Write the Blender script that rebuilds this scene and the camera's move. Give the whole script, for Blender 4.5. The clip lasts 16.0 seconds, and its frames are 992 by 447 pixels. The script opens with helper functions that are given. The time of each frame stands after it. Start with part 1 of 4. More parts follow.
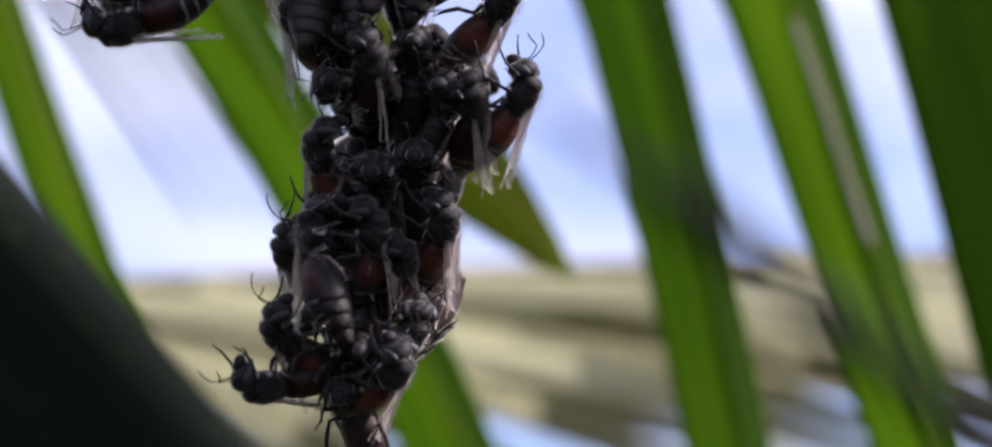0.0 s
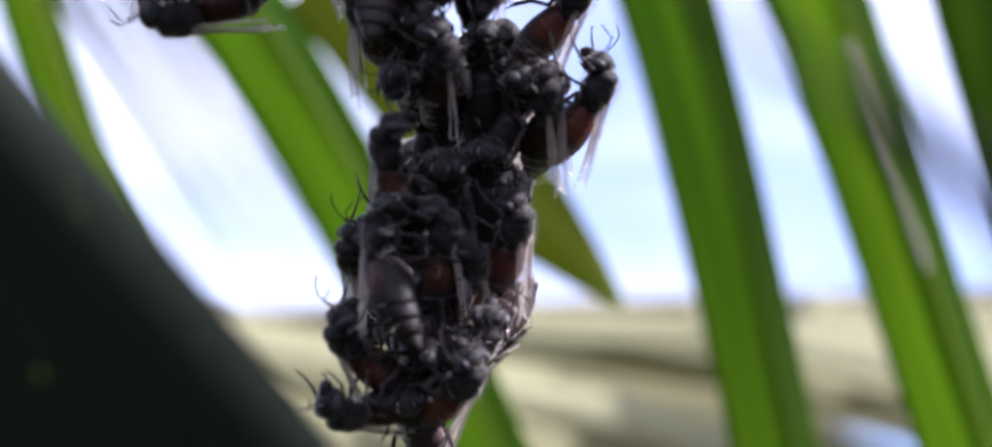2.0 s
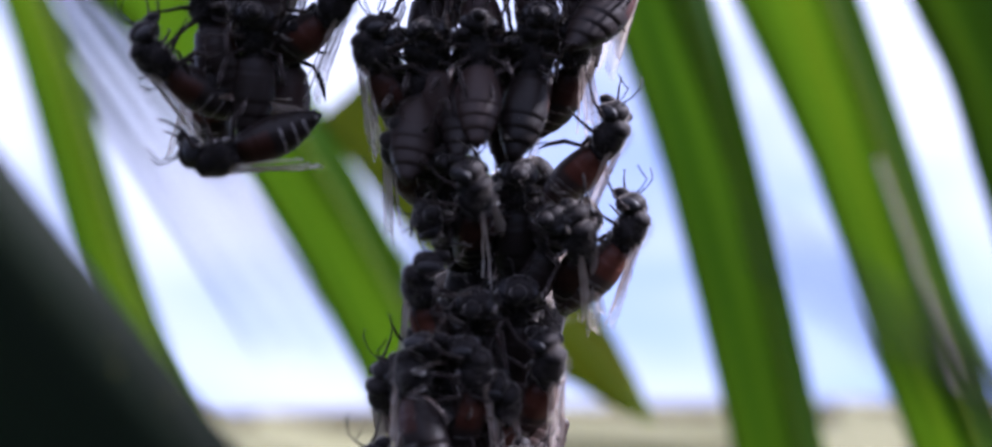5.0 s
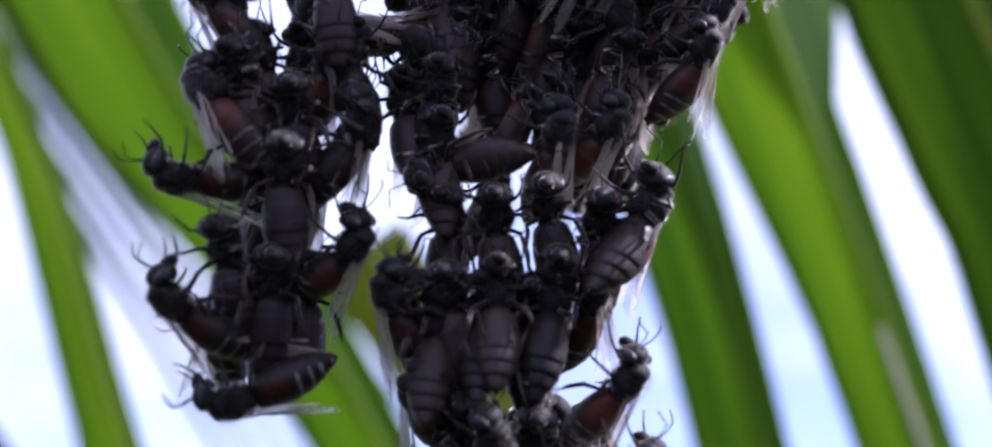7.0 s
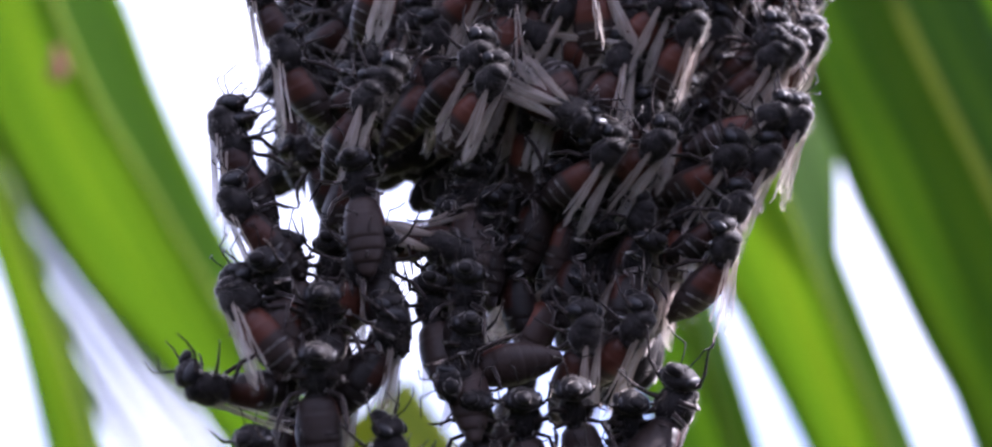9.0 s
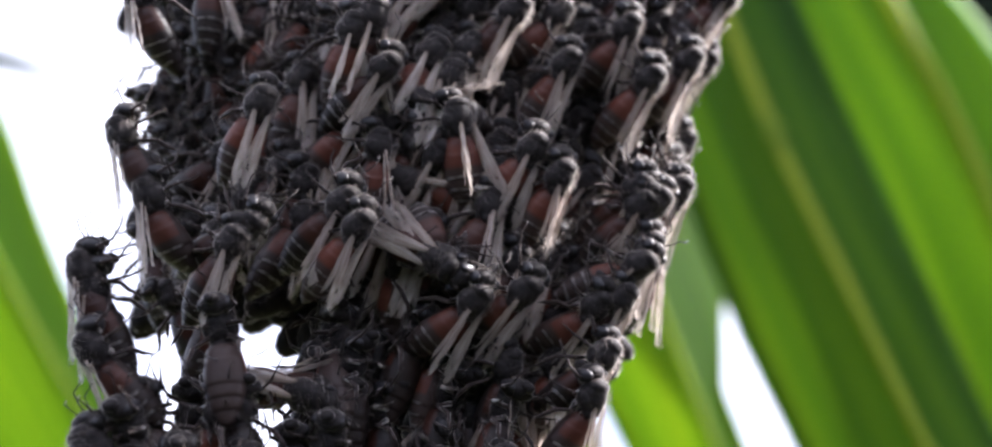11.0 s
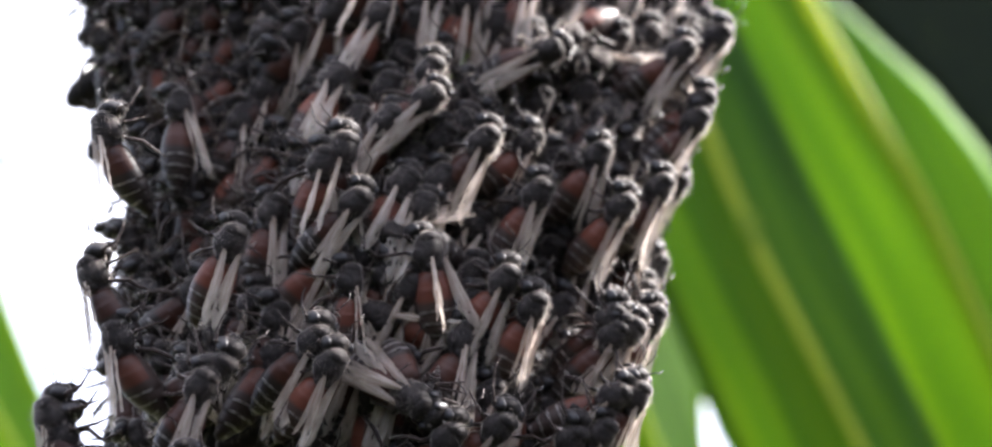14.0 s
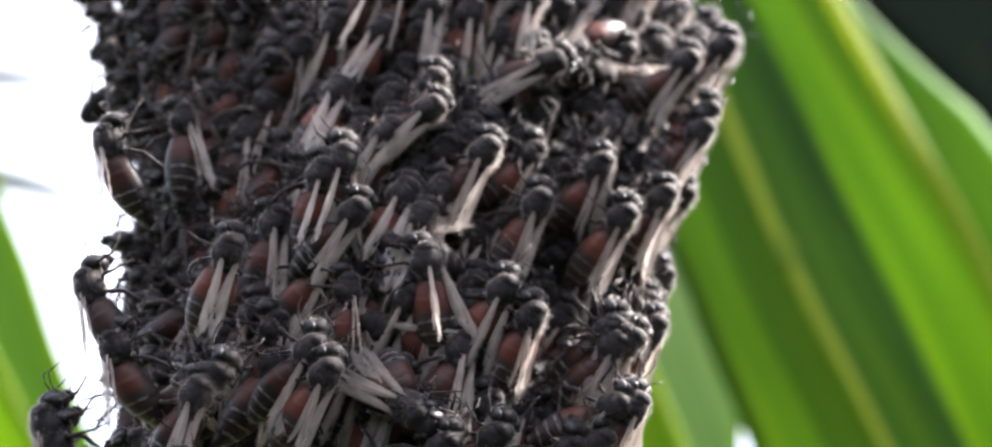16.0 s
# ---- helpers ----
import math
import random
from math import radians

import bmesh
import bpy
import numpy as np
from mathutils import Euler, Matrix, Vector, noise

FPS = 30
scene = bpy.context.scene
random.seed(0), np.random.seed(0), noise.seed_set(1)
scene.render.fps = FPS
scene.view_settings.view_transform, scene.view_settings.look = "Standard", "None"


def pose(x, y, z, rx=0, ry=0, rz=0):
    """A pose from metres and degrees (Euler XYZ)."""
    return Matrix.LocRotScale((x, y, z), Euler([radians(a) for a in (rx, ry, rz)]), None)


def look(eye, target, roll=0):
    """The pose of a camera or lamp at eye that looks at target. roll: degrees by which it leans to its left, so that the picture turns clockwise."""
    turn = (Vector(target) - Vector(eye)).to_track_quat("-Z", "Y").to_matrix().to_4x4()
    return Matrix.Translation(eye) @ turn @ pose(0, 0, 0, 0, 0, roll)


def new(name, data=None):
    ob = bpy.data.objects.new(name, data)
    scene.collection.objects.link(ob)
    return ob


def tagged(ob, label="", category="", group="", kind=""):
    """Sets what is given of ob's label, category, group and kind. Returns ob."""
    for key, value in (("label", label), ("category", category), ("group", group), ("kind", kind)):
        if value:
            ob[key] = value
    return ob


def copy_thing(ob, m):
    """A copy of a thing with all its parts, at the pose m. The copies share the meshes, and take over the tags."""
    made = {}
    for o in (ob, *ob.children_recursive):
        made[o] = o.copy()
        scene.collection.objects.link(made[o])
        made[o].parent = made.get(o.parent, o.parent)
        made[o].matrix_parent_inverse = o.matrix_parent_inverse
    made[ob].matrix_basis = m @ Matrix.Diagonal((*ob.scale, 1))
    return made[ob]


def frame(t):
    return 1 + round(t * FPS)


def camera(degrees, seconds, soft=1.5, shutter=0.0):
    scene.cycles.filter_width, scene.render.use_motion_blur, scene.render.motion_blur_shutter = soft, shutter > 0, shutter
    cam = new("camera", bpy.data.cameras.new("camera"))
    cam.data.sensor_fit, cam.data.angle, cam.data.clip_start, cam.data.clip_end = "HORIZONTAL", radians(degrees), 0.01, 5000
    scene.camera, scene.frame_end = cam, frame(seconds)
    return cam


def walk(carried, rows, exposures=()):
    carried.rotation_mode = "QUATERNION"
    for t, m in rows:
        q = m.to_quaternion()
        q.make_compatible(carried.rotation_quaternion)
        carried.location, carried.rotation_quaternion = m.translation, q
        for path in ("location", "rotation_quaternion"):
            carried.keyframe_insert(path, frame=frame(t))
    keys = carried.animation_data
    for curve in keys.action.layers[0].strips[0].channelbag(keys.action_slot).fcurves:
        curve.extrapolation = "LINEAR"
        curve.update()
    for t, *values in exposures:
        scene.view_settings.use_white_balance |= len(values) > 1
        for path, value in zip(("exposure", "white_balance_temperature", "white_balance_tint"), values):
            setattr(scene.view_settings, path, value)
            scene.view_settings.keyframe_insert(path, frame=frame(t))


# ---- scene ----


Z0 = 1.5          # height of the cluster's lower tip over the ground, metres
# the nest, its frond and the camera's path are laid out in a plane that leans back by this much: the lens looks up past them into the sky
LEAN = pose(0, 0, Z0, 12.0) @ pose(0, 0, -Z0)


def aim(x, y, z, yaw, pitch, roll):
    """A camera pose from a place in metres and angles in degrees, within the leaning layout."""
    a, b = radians(yaw), radians(pitch)
    way = Vector((-math.sin(a) * math.cos(b), math.cos(a) * math.cos(b), math.sin(b)))
    return LEAN @ look((x, y, z), Vector((x, y, z)) + way, roll)


cam = camera(36, 16.0, soft=2.3)
cam.data.dof.use_dof = True
cam.data.dof.focus_distance = 0.0925
cam.data.dof.aperture_fstop = 24.0
PATH = [
    (0, aim(0.0045, -0.0898, 1.5008, -0.50, 2.22, 0.16)),
    (0.5, aim(0.0035, -0.0861, 1.5005, -1.09, 3.36, 0.22)),
    (1, aim(0.0009, -0.0875, 1.5013, -0.96, 3.64, 1.48)),
    (1.5, aim(0.0005, -0.0864, 1.4994, 0.21, 4.38, 0.51)),
    (2, aim(0.0020, -0.0853, 1.4988, 0.63, 3.72, 0.31)),
    (2.5, aim(0.0036, -0.0855, 1.4983, 0.52, 3.87, -0.07)),
    (3, aim(0.0073, -0.0874, 1.4996, 1.02, 4.76, -0.02)),
    (3.5, aim(0.0030, -0.0871, 1.4996, 1.00, 5.89, 0.70)),
    (6, aim(0.0016, -0.0850, 1.5040, 2.14, 9.11, 1.12)),
    (6.5, aim(0.0019, -0.0860, 1.5064, 2.25, 10.64, 1.38)),
    (7, aim(0.0000, -0.0863, 1.5081, 1.43, 11.83, 1.30)),
    (7.5, aim(-0.0037, -0.0888, 1.5088, 2.36, 13.22, 1.15)),
    (8, aim(-0.0033, -0.0891, 1.5102, 2.34, 13.91, 1.34)),
    (8.5, aim(-0.0031, -0.0884, 1.5089, 1.97, 14.90, 1.59)),
    (9, aim(-0.0020, -0.0893, 1.5123, 1.25, 16.44, 0.44)),
    (9.5, aim(-0.0021, -0.0905, 1.5127, 0.76, 17.91, 0.42)),
    (10, aim(0.0002, -0.0892, 1.5131, -0.63, 19.30, 0.19)),
    (12.5, aim(-0.0001, -0.0888, 1.5141, -3.96, 22.23, -1.08)),
    (13, aim(-0.0007, -0.0898, 1.5156, -4.19, 22.00, -1.75)),
    (13.5, aim(0.0001, -0.0897, 1.5161, -3.68, 22.81, -1.91)),
    (14, aim(0.0006, -0.0901, 1.5173, -3.52, 23.97, -1.55)),
    (14.5, aim(-0.0001, -0.0905, 1.5161, -3.13, 24.36, -0.98)),
    (15, aim(0.0010, -0.0912, 1.5174, -2.45, 24.47, -1.00)),
    (15.5, aim(0.0030, -0.0901, 1.5163, -1.60, 24.63, -0.70)),
    (16, aim(0.0046, -0.0895, 1.5158, -1.03, 25.33, -0.64)),
]
walk(cam, PATH, exposures=[(0, 1.23, 5800, 24), (0.5, 1.27, 5600, 24), (1.5, 1.66, 5600, 25), (2.5, 1.57, 5500, 24), (3, 1.30, 5450, 24), (3.5, 1.40, 5400, 26), (6, 1.46, 5350, 28), (7, 1.60, 5350, 29), (9, 2.18, 5550, 29), (10, 2.34, 5750, 24), (12.5, 2.63, 6150, 15), (14.5, 2.80, 6150, 15), (16, 2.76, 6150, 15)])

# ---- light ----
SUN_ELEVATION, SUN_AZIMUTH = 46.0, 91.0   # azimuth from +y towards +x

world = bpy.data.worlds.new("sky")
scene.world = world
world.use_nodes = True
wn, wl = world.node_tree.nodes, world.node_tree.links
wn.clear()
sky = wn.new("ShaderNodeTexSky")
sky.sky_type = "NISHITA"
sky.sun_disc = False
sky.sun_elevation = radians(SUN_ELEVATION)
sky.sun_rotation = radians(SUN_AZIMUTH)
sky.air_density, sky.dust_density, sky.ozone_density = 1.0, 2.0, 1.5
wcoord = wn.new("ShaderNodeTexCoord")
wmap = wn.new("ShaderNodeMapping")
wmap.inputs["Scale"].default_value = (1.2, 1.2, 3.0)
cloud = wn.new("ShaderNodeTexNoise")
cloud.inputs["Scale"].default_value = 2.4
cloud.inputs["Detail"].default_value = 5.0
cloud_ramp = wn.new("ShaderNodeValToRGB")
cloud_ramp.color_ramp.elements[0].position, cloud_ramp.color_ramp.elements[1].position = 0.49, 0.82
cloud_mix = wn.new("ShaderNodeMixRGB")
cloud_mix.inputs["Color2"].default_value = (8.6, 8.9, 9.7, 1)
wback = wn.new("ShaderNodeBackground")
wback.inputs["Strength"].default_value = 0.052
wout = wn.new("ShaderNodeOutputWorld")
wl.new(wcoord.outputs["Generated"], wmap.inputs["Vector"])
wl.new(wmap.outputs["Vector"], cloud.inputs["Vector"])
wsep = wn.new("ShaderNodeSeparateXYZ")
whigh = wn.new("ShaderNodeMath")
whigh.operation = "MULTIPLY_ADD"
whigh.inputs[1].default_value = 0.75
wl.new(wcoord.outputs["Generated"], wsep.inputs["Vector"])
wl.new(wsep.outputs["Z"], whigh.inputs[0])
wl.new(cloud.outputs["Fac"], whigh.inputs[2])
wl.new(whigh.outputs["Value"], cloud_ramp.inputs["Fac"])
wtint = wn.new("ShaderNodeMixRGB")
wtint.blend_type = "MULTIPLY"
wtint.inputs["Fac"].default_value = 1.0
wtint.inputs["Color2"].default_value = (1.50, 1.56, 1.90, 1)
wl.new(cloud_ramp.outputs["Color"], cloud_mix.inputs["Fac"])
wl.new(sky.outputs["Color"], wtint.inputs["Color1"])
wl.new(wtint.outputs["Color"], cloud_mix.inputs["Color1"])
wl.new(cloud_mix.outputs["Color"], wback.inputs["Color"])
wl.new(wback.outputs["Background"], wout.inputs["Surface"])

sun_data = bpy.data.lights.new("sun", "SUN")
sun_data.energy, sun_data.angle, sun_data.color = 5.0, radians(4.0), (1.0, 0.95, 0.86)
sun = new("sun", sun_data)
_e, _a = radians(SUN_ELEVATION), radians(SUN_AZIMUTH)
_way = Vector((math.sin(_a) * math.cos(_e), math.cos(_a) * math.cos(_e), math.sin(_e)))
sun.matrix_world = look(_way * 5, (0, 0, 0))

# ---- materials ----
MM = 0.001


class Mat:
    """A node material with a principled shader and short-hands for its inputs."""

    def __init__(self, name, color=(0.5, 0.5, 0.5), rough=0.5, metal=0.0, spec=0.5):
        self.m = bpy.data.materials.new(name)
        self.m.use_nodes = True
        self.n, self.l = self.m.node_tree.nodes, self.m.node_tree.links
        self.b = self.n["Principled BSDF"]
        self.out = self.n["Material Output"]
        self.b.inputs["Base Color"].default_value = (*color, 1)
        self.b.inputs["Roughness"].default_value = rough
        self.b.inputs["Metallic"].default_value = metal
        self.b.inputs["Specular IOR Level"].default_value = spec

    def node(self, kind, **values):
        node = self.n.new(kind)
        for key, value in values.items():
            node.inputs[key.replace("_", " ")].default_value = value
        return node

    def coord(self, scale=(1, 1, 1), kind="Object", rotation=(0, 0, 0)):
        c, m = self.n.new("ShaderNodeTexCoord"), self.n.new("ShaderNodeMapping")
        m.inputs["Scale"].default_value = scale
        m.inputs["Rotation"].default_value = rotation
        self.l.new(c.outputs[kind], m.inputs["Vector"])
        return m.outputs["Vector"]

    def noise(self, scale, vector=None, detail=4.0, rough=0.6):
        t = self.node("ShaderNodeTexNoise", Scale=scale, Detail=detail, Roughness=rough)
        if vector is not None:
            self.l.new(vector, t.inputs["Vector"])
        return t.outputs["Fac"]

    def ramp(self, fac, stops):
        r = self.n.new("ShaderNodeValToRGB")
        while len(r.color_ramp.elements) < len(stops):
            r.color_ramp.elements.new(0.5)
        for el, (pos, col) in zip(r.color_ramp.elements, stops):
            el.position, el.color = pos, (*col, 1) if len(col) == 3 else col
        self.l.new(fac, r.inputs["Fac"])
        return r.outputs["Color"]

    def mix(self, fac, a, b, blend="MIX"):
        m = self.n.new("ShaderNodeMixRGB")
        m.blend_type = blend
        for value, key in ((fac, "Fac"), (a, "Color1"), (b, "Color2")):
            if isinstance(value, (int, float)):
                m.inputs[key].default_value = value
            elif isinstance(value, tuple):
                m.inputs[key].default_value = (*value, 1)
            else:
                self.l.new(value, m.inputs[key])
        return m.outputs["Color"]

    def math(self, op, a, b=0.0, c=0.0):
        m = self.n.new("ShaderNodeMath")
        m.operation = op
        for k, value in enumerate((a, b, c)):
            if isinstance(value, (int, float)):
                m.inputs[k].default_value = value
            else:
                self.l.new(value, m.inputs[k])
        return m.outputs["Value"]

    def set(self, key, socket):
        self.l.new(socket, self.b.inputs[key])
        return self

    def bump(self, height, strength=0.3, distance=0.0001):
        b = self.node("ShaderNodeBump", Strength=strength, Distance=distance)
        self.l.new(height, b.inputs["Height"])
        self.l.new(b.outputs["Normal"], self.b.inputs["Normal"])
        return b.outputs["Normal"]

    def random(self):
        return self.n.new("ShaderNodeObjectInfo").outputs["Random"]

    def axis(self, name, kind="Object"):
        c, s = self.n.new("ShaderNodeTexCoord"), self.n.new("ShaderNodeSeparateXYZ")
        self.l.new(c.outputs[kind], s.inputs["Vector"])
        return s.outputs[name]


def chitin(name, low, high, rough=0.48):
    m = Mat(name, low, rough, spec=0.12)
    n = m.noise(1800, m.coord(), 5)
    big = m.noise(350, m.coord(), 3)
    m.set("Base Color", m.mix(m.ramp(n, [(0.35, (0, 0, 0)), (0.7, (1, 1, 1))]), low, high))
    m.set("Roughness", m.math("MULTIPLY_ADD", big, 0.35, rough - 0.15))
    m.bump(n, 0.7, 0.00012)
    m.b.inputs["Sheen Weight"].default_value = 1.0
    m.b.inputs["Sheen Roughness"].default_value = 0.25
    m.b.inputs["Sheen Tint"].default_value = (1.0, 0.89, 0.82, 1)
    return m.m


M_HEAD = chitin("black head shell", (0.012, 0.0096, 0.0098), (0.029, 0.0235, 0.0225), 0.6)
M_THORAX = chitin("black thorax shell", (0.012, 0.0096, 0.0098), (0.029, 0.0235, 0.0225), 0.65)
M_LEG = chitin("dark leg shell", (0.022, 0.016, 0.016), (0.06, 0.042, 0.036), 0.5)
M_EYE = Mat("glossy eye", (0.018, 0.015, 0.017), 0.5, spec=0.35).m


def hair_material():
    m = Mat("pale grey hair", (0.035, 0.029, 0.027), 0.7, spec=0.1)
    thin, mixer = m.n.new("ShaderNodeBsdfTranslucent"), m.n.new("ShaderNodeMixShader")
    thin.inputs["Color"].default_value = (0.60, 0.53, 0.49, 1)
    mixer.inputs["Fac"].default_value = 0.5
    m.l.new(m.b.outputs["BSDF"], mixer.inputs[1])
    m.l.new(thin.outputs["BSDF"], mixer.inputs[2])
    m.l.new(mixer.outputs["Shader"], m.out.inputs["Surface"])
    return m.m


M_HAIR = hair_material()


def abdomen_material():
    m = Mat("banded abdomen shell", (0.02, 0.015, 0.012), 0.5, spec=0.22)
    y = m.axis("Y")
    wob = m.math("MULTIPLY_ADD", m.noise(900, m.coord(), 3), 0.0004, -0.0002)
    along = m.math("MULTIPLY", m.math("ADD", y, wob), -1 / 0.0048)   # 0 at the waist, 1 at the tip
    dark, rust, white = (0.040, 0.031, 0.029), (0.085, 0.032, 0.022), (0.26, 0.23, 0.22)
    body = m.ramp(along, [(0.0, (0.05, 0.016, 0.009)), (0.08, rust), (0.30, rust), (0.36, dark), (1.0, dark)])
    body = m.mix(m.math("MULTIPLY", m.math("LESS_THAN", m.axis("Z"), -0.0003), 0.95), body, (0.036, 0.028, 0.026))
    band = m.math("FRACT", m.math("MULTIPLY", along, 6.2))
    line = m.math("MULTIPLY", m.math("GREATER_THAN", band, 0.76), m.math("GREATER_THAN", along, 0.40))
    line = m.math("MULTIPLY", line, m.math("GREATER_THAN", m.axis("Z"), -0.0002))   # the belly plates are bare
    fuzz = m.math("MULTIPLY", line, m.ramp(m.noise(2600, m.coord(), 2), [(0.3, (0.15, 0.15, 0.15)), (0.6, (0.85, 0.85, 0.85))]))
    shade = m.ramp(m.random(), [(0.0, (0.32, 0.28, 0.26)), (0.5, (0.62, 0.54, 0.50)), (1.0, (1.5, 1.2, 1.1))])
    m.set("Base Color", m.mix(fuzz, m.mix(1.0, body, shade, "MULTIPLY"), white))
    m.set("Roughness", m.math("MULTIPLY_ADD", fuzz, 0.3, 0.48))
    m.bump(m.noise(2200, m.coord(), 4), 0.4, 0.00005)
    return m.m


M_ABDOMEN = abdomen_material()


def wing_material():
    m = Mat("clear brownish wing membrane", (0.60, 0.50, 0.44), 0.2, spec=0.6)
    n = m.noise(700, m.coord((1, 0.35, 1)), 4)
    m.set("Base Color", m.mix(n, (0.62, 0.51, 0.44), (0.84, 0.74, 0.66)))
    m.bump(n, 0.4, 0.0001)
    clear, thin, mixer = m.n.new("ShaderNodeBsdfTransparent"), m.n.new("ShaderNodeBsdfTranslucent"), m.n.new("ShaderNodeMixShader")
    thin.inputs["Color"].default_value = (0.90, 0.78, 0.70, 1)
    add = m.n.new("ShaderNodeMixShader")
    add.inputs["Fac"].default_value = 0.45
    m.l.new(m.b.outputs["BSDF"], add.inputs[1])
    m.l.new(thin.outputs["BSDF"], add.inputs[2])
    m.l.new(m.math("MULTIPLY_ADD", n, 1.5, -0.38), mixer.inputs["Fac"])
    m.l.new(clear.outputs["BSDF"], mixer.inputs[1])
    m.l.new(add.outputs["Shader"], mixer.inputs[2])
    m.l.new(mixer.outputs["Shader"], m.out.inputs["Surface"])
    return m.m


M_WING = wing_material()
M_VEIN = Mat("brown wing vein", (0.30, 0.22, 0.17), 0.5).m


def leaf_material(name, front, back, glow, yellow=0.25, share=0.5):
    """Translucent palm leaf: fine lengthwise veins (the UV map's x runs across the blade in millimetres, y along it), spots and pale streaks."""
    m = Mat(name, front, 0.55, spec=0.10)
    uv = m.coord((1, 1, 1), "UV")
    sep = m.n.new("ShaderNodeSeparateXYZ")
    m.l.new(uv, sep.inputs["Vector"])
    lines = m.noise(1.0, m.coord((2.6, 0.02, 1), "UV"), 3, 0.7)
    fine = m.noise(1.0, m.coord((9.0, 0.05, 1), "UV"), 2, 0.6)
    spots = m.noise(1.0, m.coord((0.9, 0.45, 1), "UV"), 4, 0.6)
    patch = m.noise(1.0, m.coord((0.16, 0.05, 1), "UV"), 3)
    base = m.mix(patch, front, back)
    base = m.mix(m.ramp(lines, [(0.45, (0, 0, 0)), (0.75, (0.6, 0.6, 0.6))]), base, tuple(min(1, c * 1.9) for c in front))
    rust = m.ramp(spots, [(0.66, (0, 0, 0)), (0.74, (yellow, yellow, yellow))])
    base = m.mix(rust, base, (0.42, 0.33, 0.05))
    specks = m.ramp(m.noise(1.0, m.coord((2.2, 0.7, 1), "UV"), 2, 0.5), [(0.70, (0, 0, 0)), (0.75, (0.7, 0.7, 0.7))])
    base = m.mix(specks, base, (0.45, 0.42, 0.08))
    m.set("Base Color", base)
    m.bump(m.math("ADD", lines, m.math("MULTIPLY", fine, 0.5)), 0.35, 0.0003)
    thin, mixer = m.n.new("ShaderNodeBsdfTranslucent"), m.n.new("ShaderNodeMixShader")
    through_light = m.mix(m.ramp(lines, [(0.35, (0, 0, 0)), (0.7, (1, 1, 1))]), tuple(c * 0.78 for c in glow), glow)
    bands = m.noise(1.0, m.coord((0.42, 0.006, 1), "UV"), 3, 0.55)          # broad lengthwise folds, some yellower, some deeper green
    through_light = m.mix(1.0, through_light, m.ramp(bands, [(0.36, (0.70, 0.74, 0.76)), (0.5, (0.92, 0.92, 0.92)), (0.66, (1.16, 1.04, 1.0))]), "MULTIPLY")
    m.l.new(m.mix(m.math("MULTIPLY", specks, 0.6), m.mix(rust, through_light, (0.55, 0.42, 0.05)), (0.8, 0.8, 0.1)), thin.inputs["Color"])
    mixer.inputs["Fac"].default_value = share
    m.l.new(m.b.outputs["BSDF"], mixer.inputs[1])
    m.l.new(thin.outputs["BSDF"], mixer.inputs[2])
    m.l.new(mixer.outputs["Shader"], m.out.inputs["Surface"])
    return m.m


M_LEAF = leaf_material("green palm leaf", (0.035, 0.10, 0.008), (0.05, 0.13, 0.012), (0.37, 0.54, 0.036), 0.35, 0.64)
# the shade on the leaflets that wear it is put into this deeper green
M_LEAF_HALF_SHADE = leaf_material("deep green palm leaf with shade in its colour", (0.026, 0.075, 0.008), (0.036, 0.095, 0.012), (0.295, 0.455, 0.026), 0.25, 0.6)
M_LEAF_MID = leaf_material("fresh green palm leaf", (0.03, 0.09, 0.008), (0.042, 0.115, 0.012), (0.37, 0.57, 0.026), 0.3, 0.62)
M_LEAF_YELLOW = leaf_material("yellowing leaf tip", (0.14, 0.17, 0.015), (0.05, 0.11, 0.015), (0.56, 0.60, 0.035), 0.8)
# nearly black: the shade these leaves lie in is put into the colour
M_LEAF_FULL_SHADE = leaf_material("dark green leaf with shade in its colour", (0.005, 0.010, 0.003), (0.007, 0.013, 0.004), (0.016, 0.034, 0.007), 0.1, 0.25)
# the sky's reflection on the far leaflets is put into this pale grey
M_LEAF_PALE = leaf_material("leaf greyed by sky reflection", (0.15, 0.165, 0.15), (0.20, 0.215, 0.195), (0.40, 0.43, 0.40), 0.1, 0.5)
M_LEAF_STRAW = leaf_material("sun-bleached straw leaf", (0.38, 0.36, 0.21), (0.32, 0.31, 0.17), (0.54, 0.52, 0.30), 0.2, 0.5)
M_LEAF_OLIVE = leaf_material("dull olive leaf", (0.20, 0.21, 0.10), (0.25, 0.25, 0.12), (0.36, 0.37, 0.16), 0.2, 0.5)
M_RIB = leaf_material("yellow-green midrib", (0.20, 0.28, 0.03), (0.26, 0.33, 0.04), (0.55, 0.68, 0.06), 0.2, 0.55)
M_RIB_YELLOW = leaf_material("yellow midrib", (0.36, 0.42, 0.05), (0.40, 0.45, 0.06), (0.80, 0.86, 0.10), 0.2, 0.6)
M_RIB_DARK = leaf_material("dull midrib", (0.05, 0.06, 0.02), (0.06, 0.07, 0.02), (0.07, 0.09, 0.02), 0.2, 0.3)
M_RIB_STRAW = leaf_material("straw midrib", (0.46, 0.42, 0.28), (0.5, 0.46, 0.3), (0.55, 0.5, 0.3), 0.2, 0.3)
M_FIBRE = Mat("blackened dry fibre", (0.008, 0.007, 0.006), 0.8, spec=0.1).m
M_SPOT = Mat("rust-brown blotch", (0.22, 0.07, 0.03), 0.7).m
M_SCAR = Mat("dry white leaf scar", (0.55, 0.45, 0.36), 0.7).m


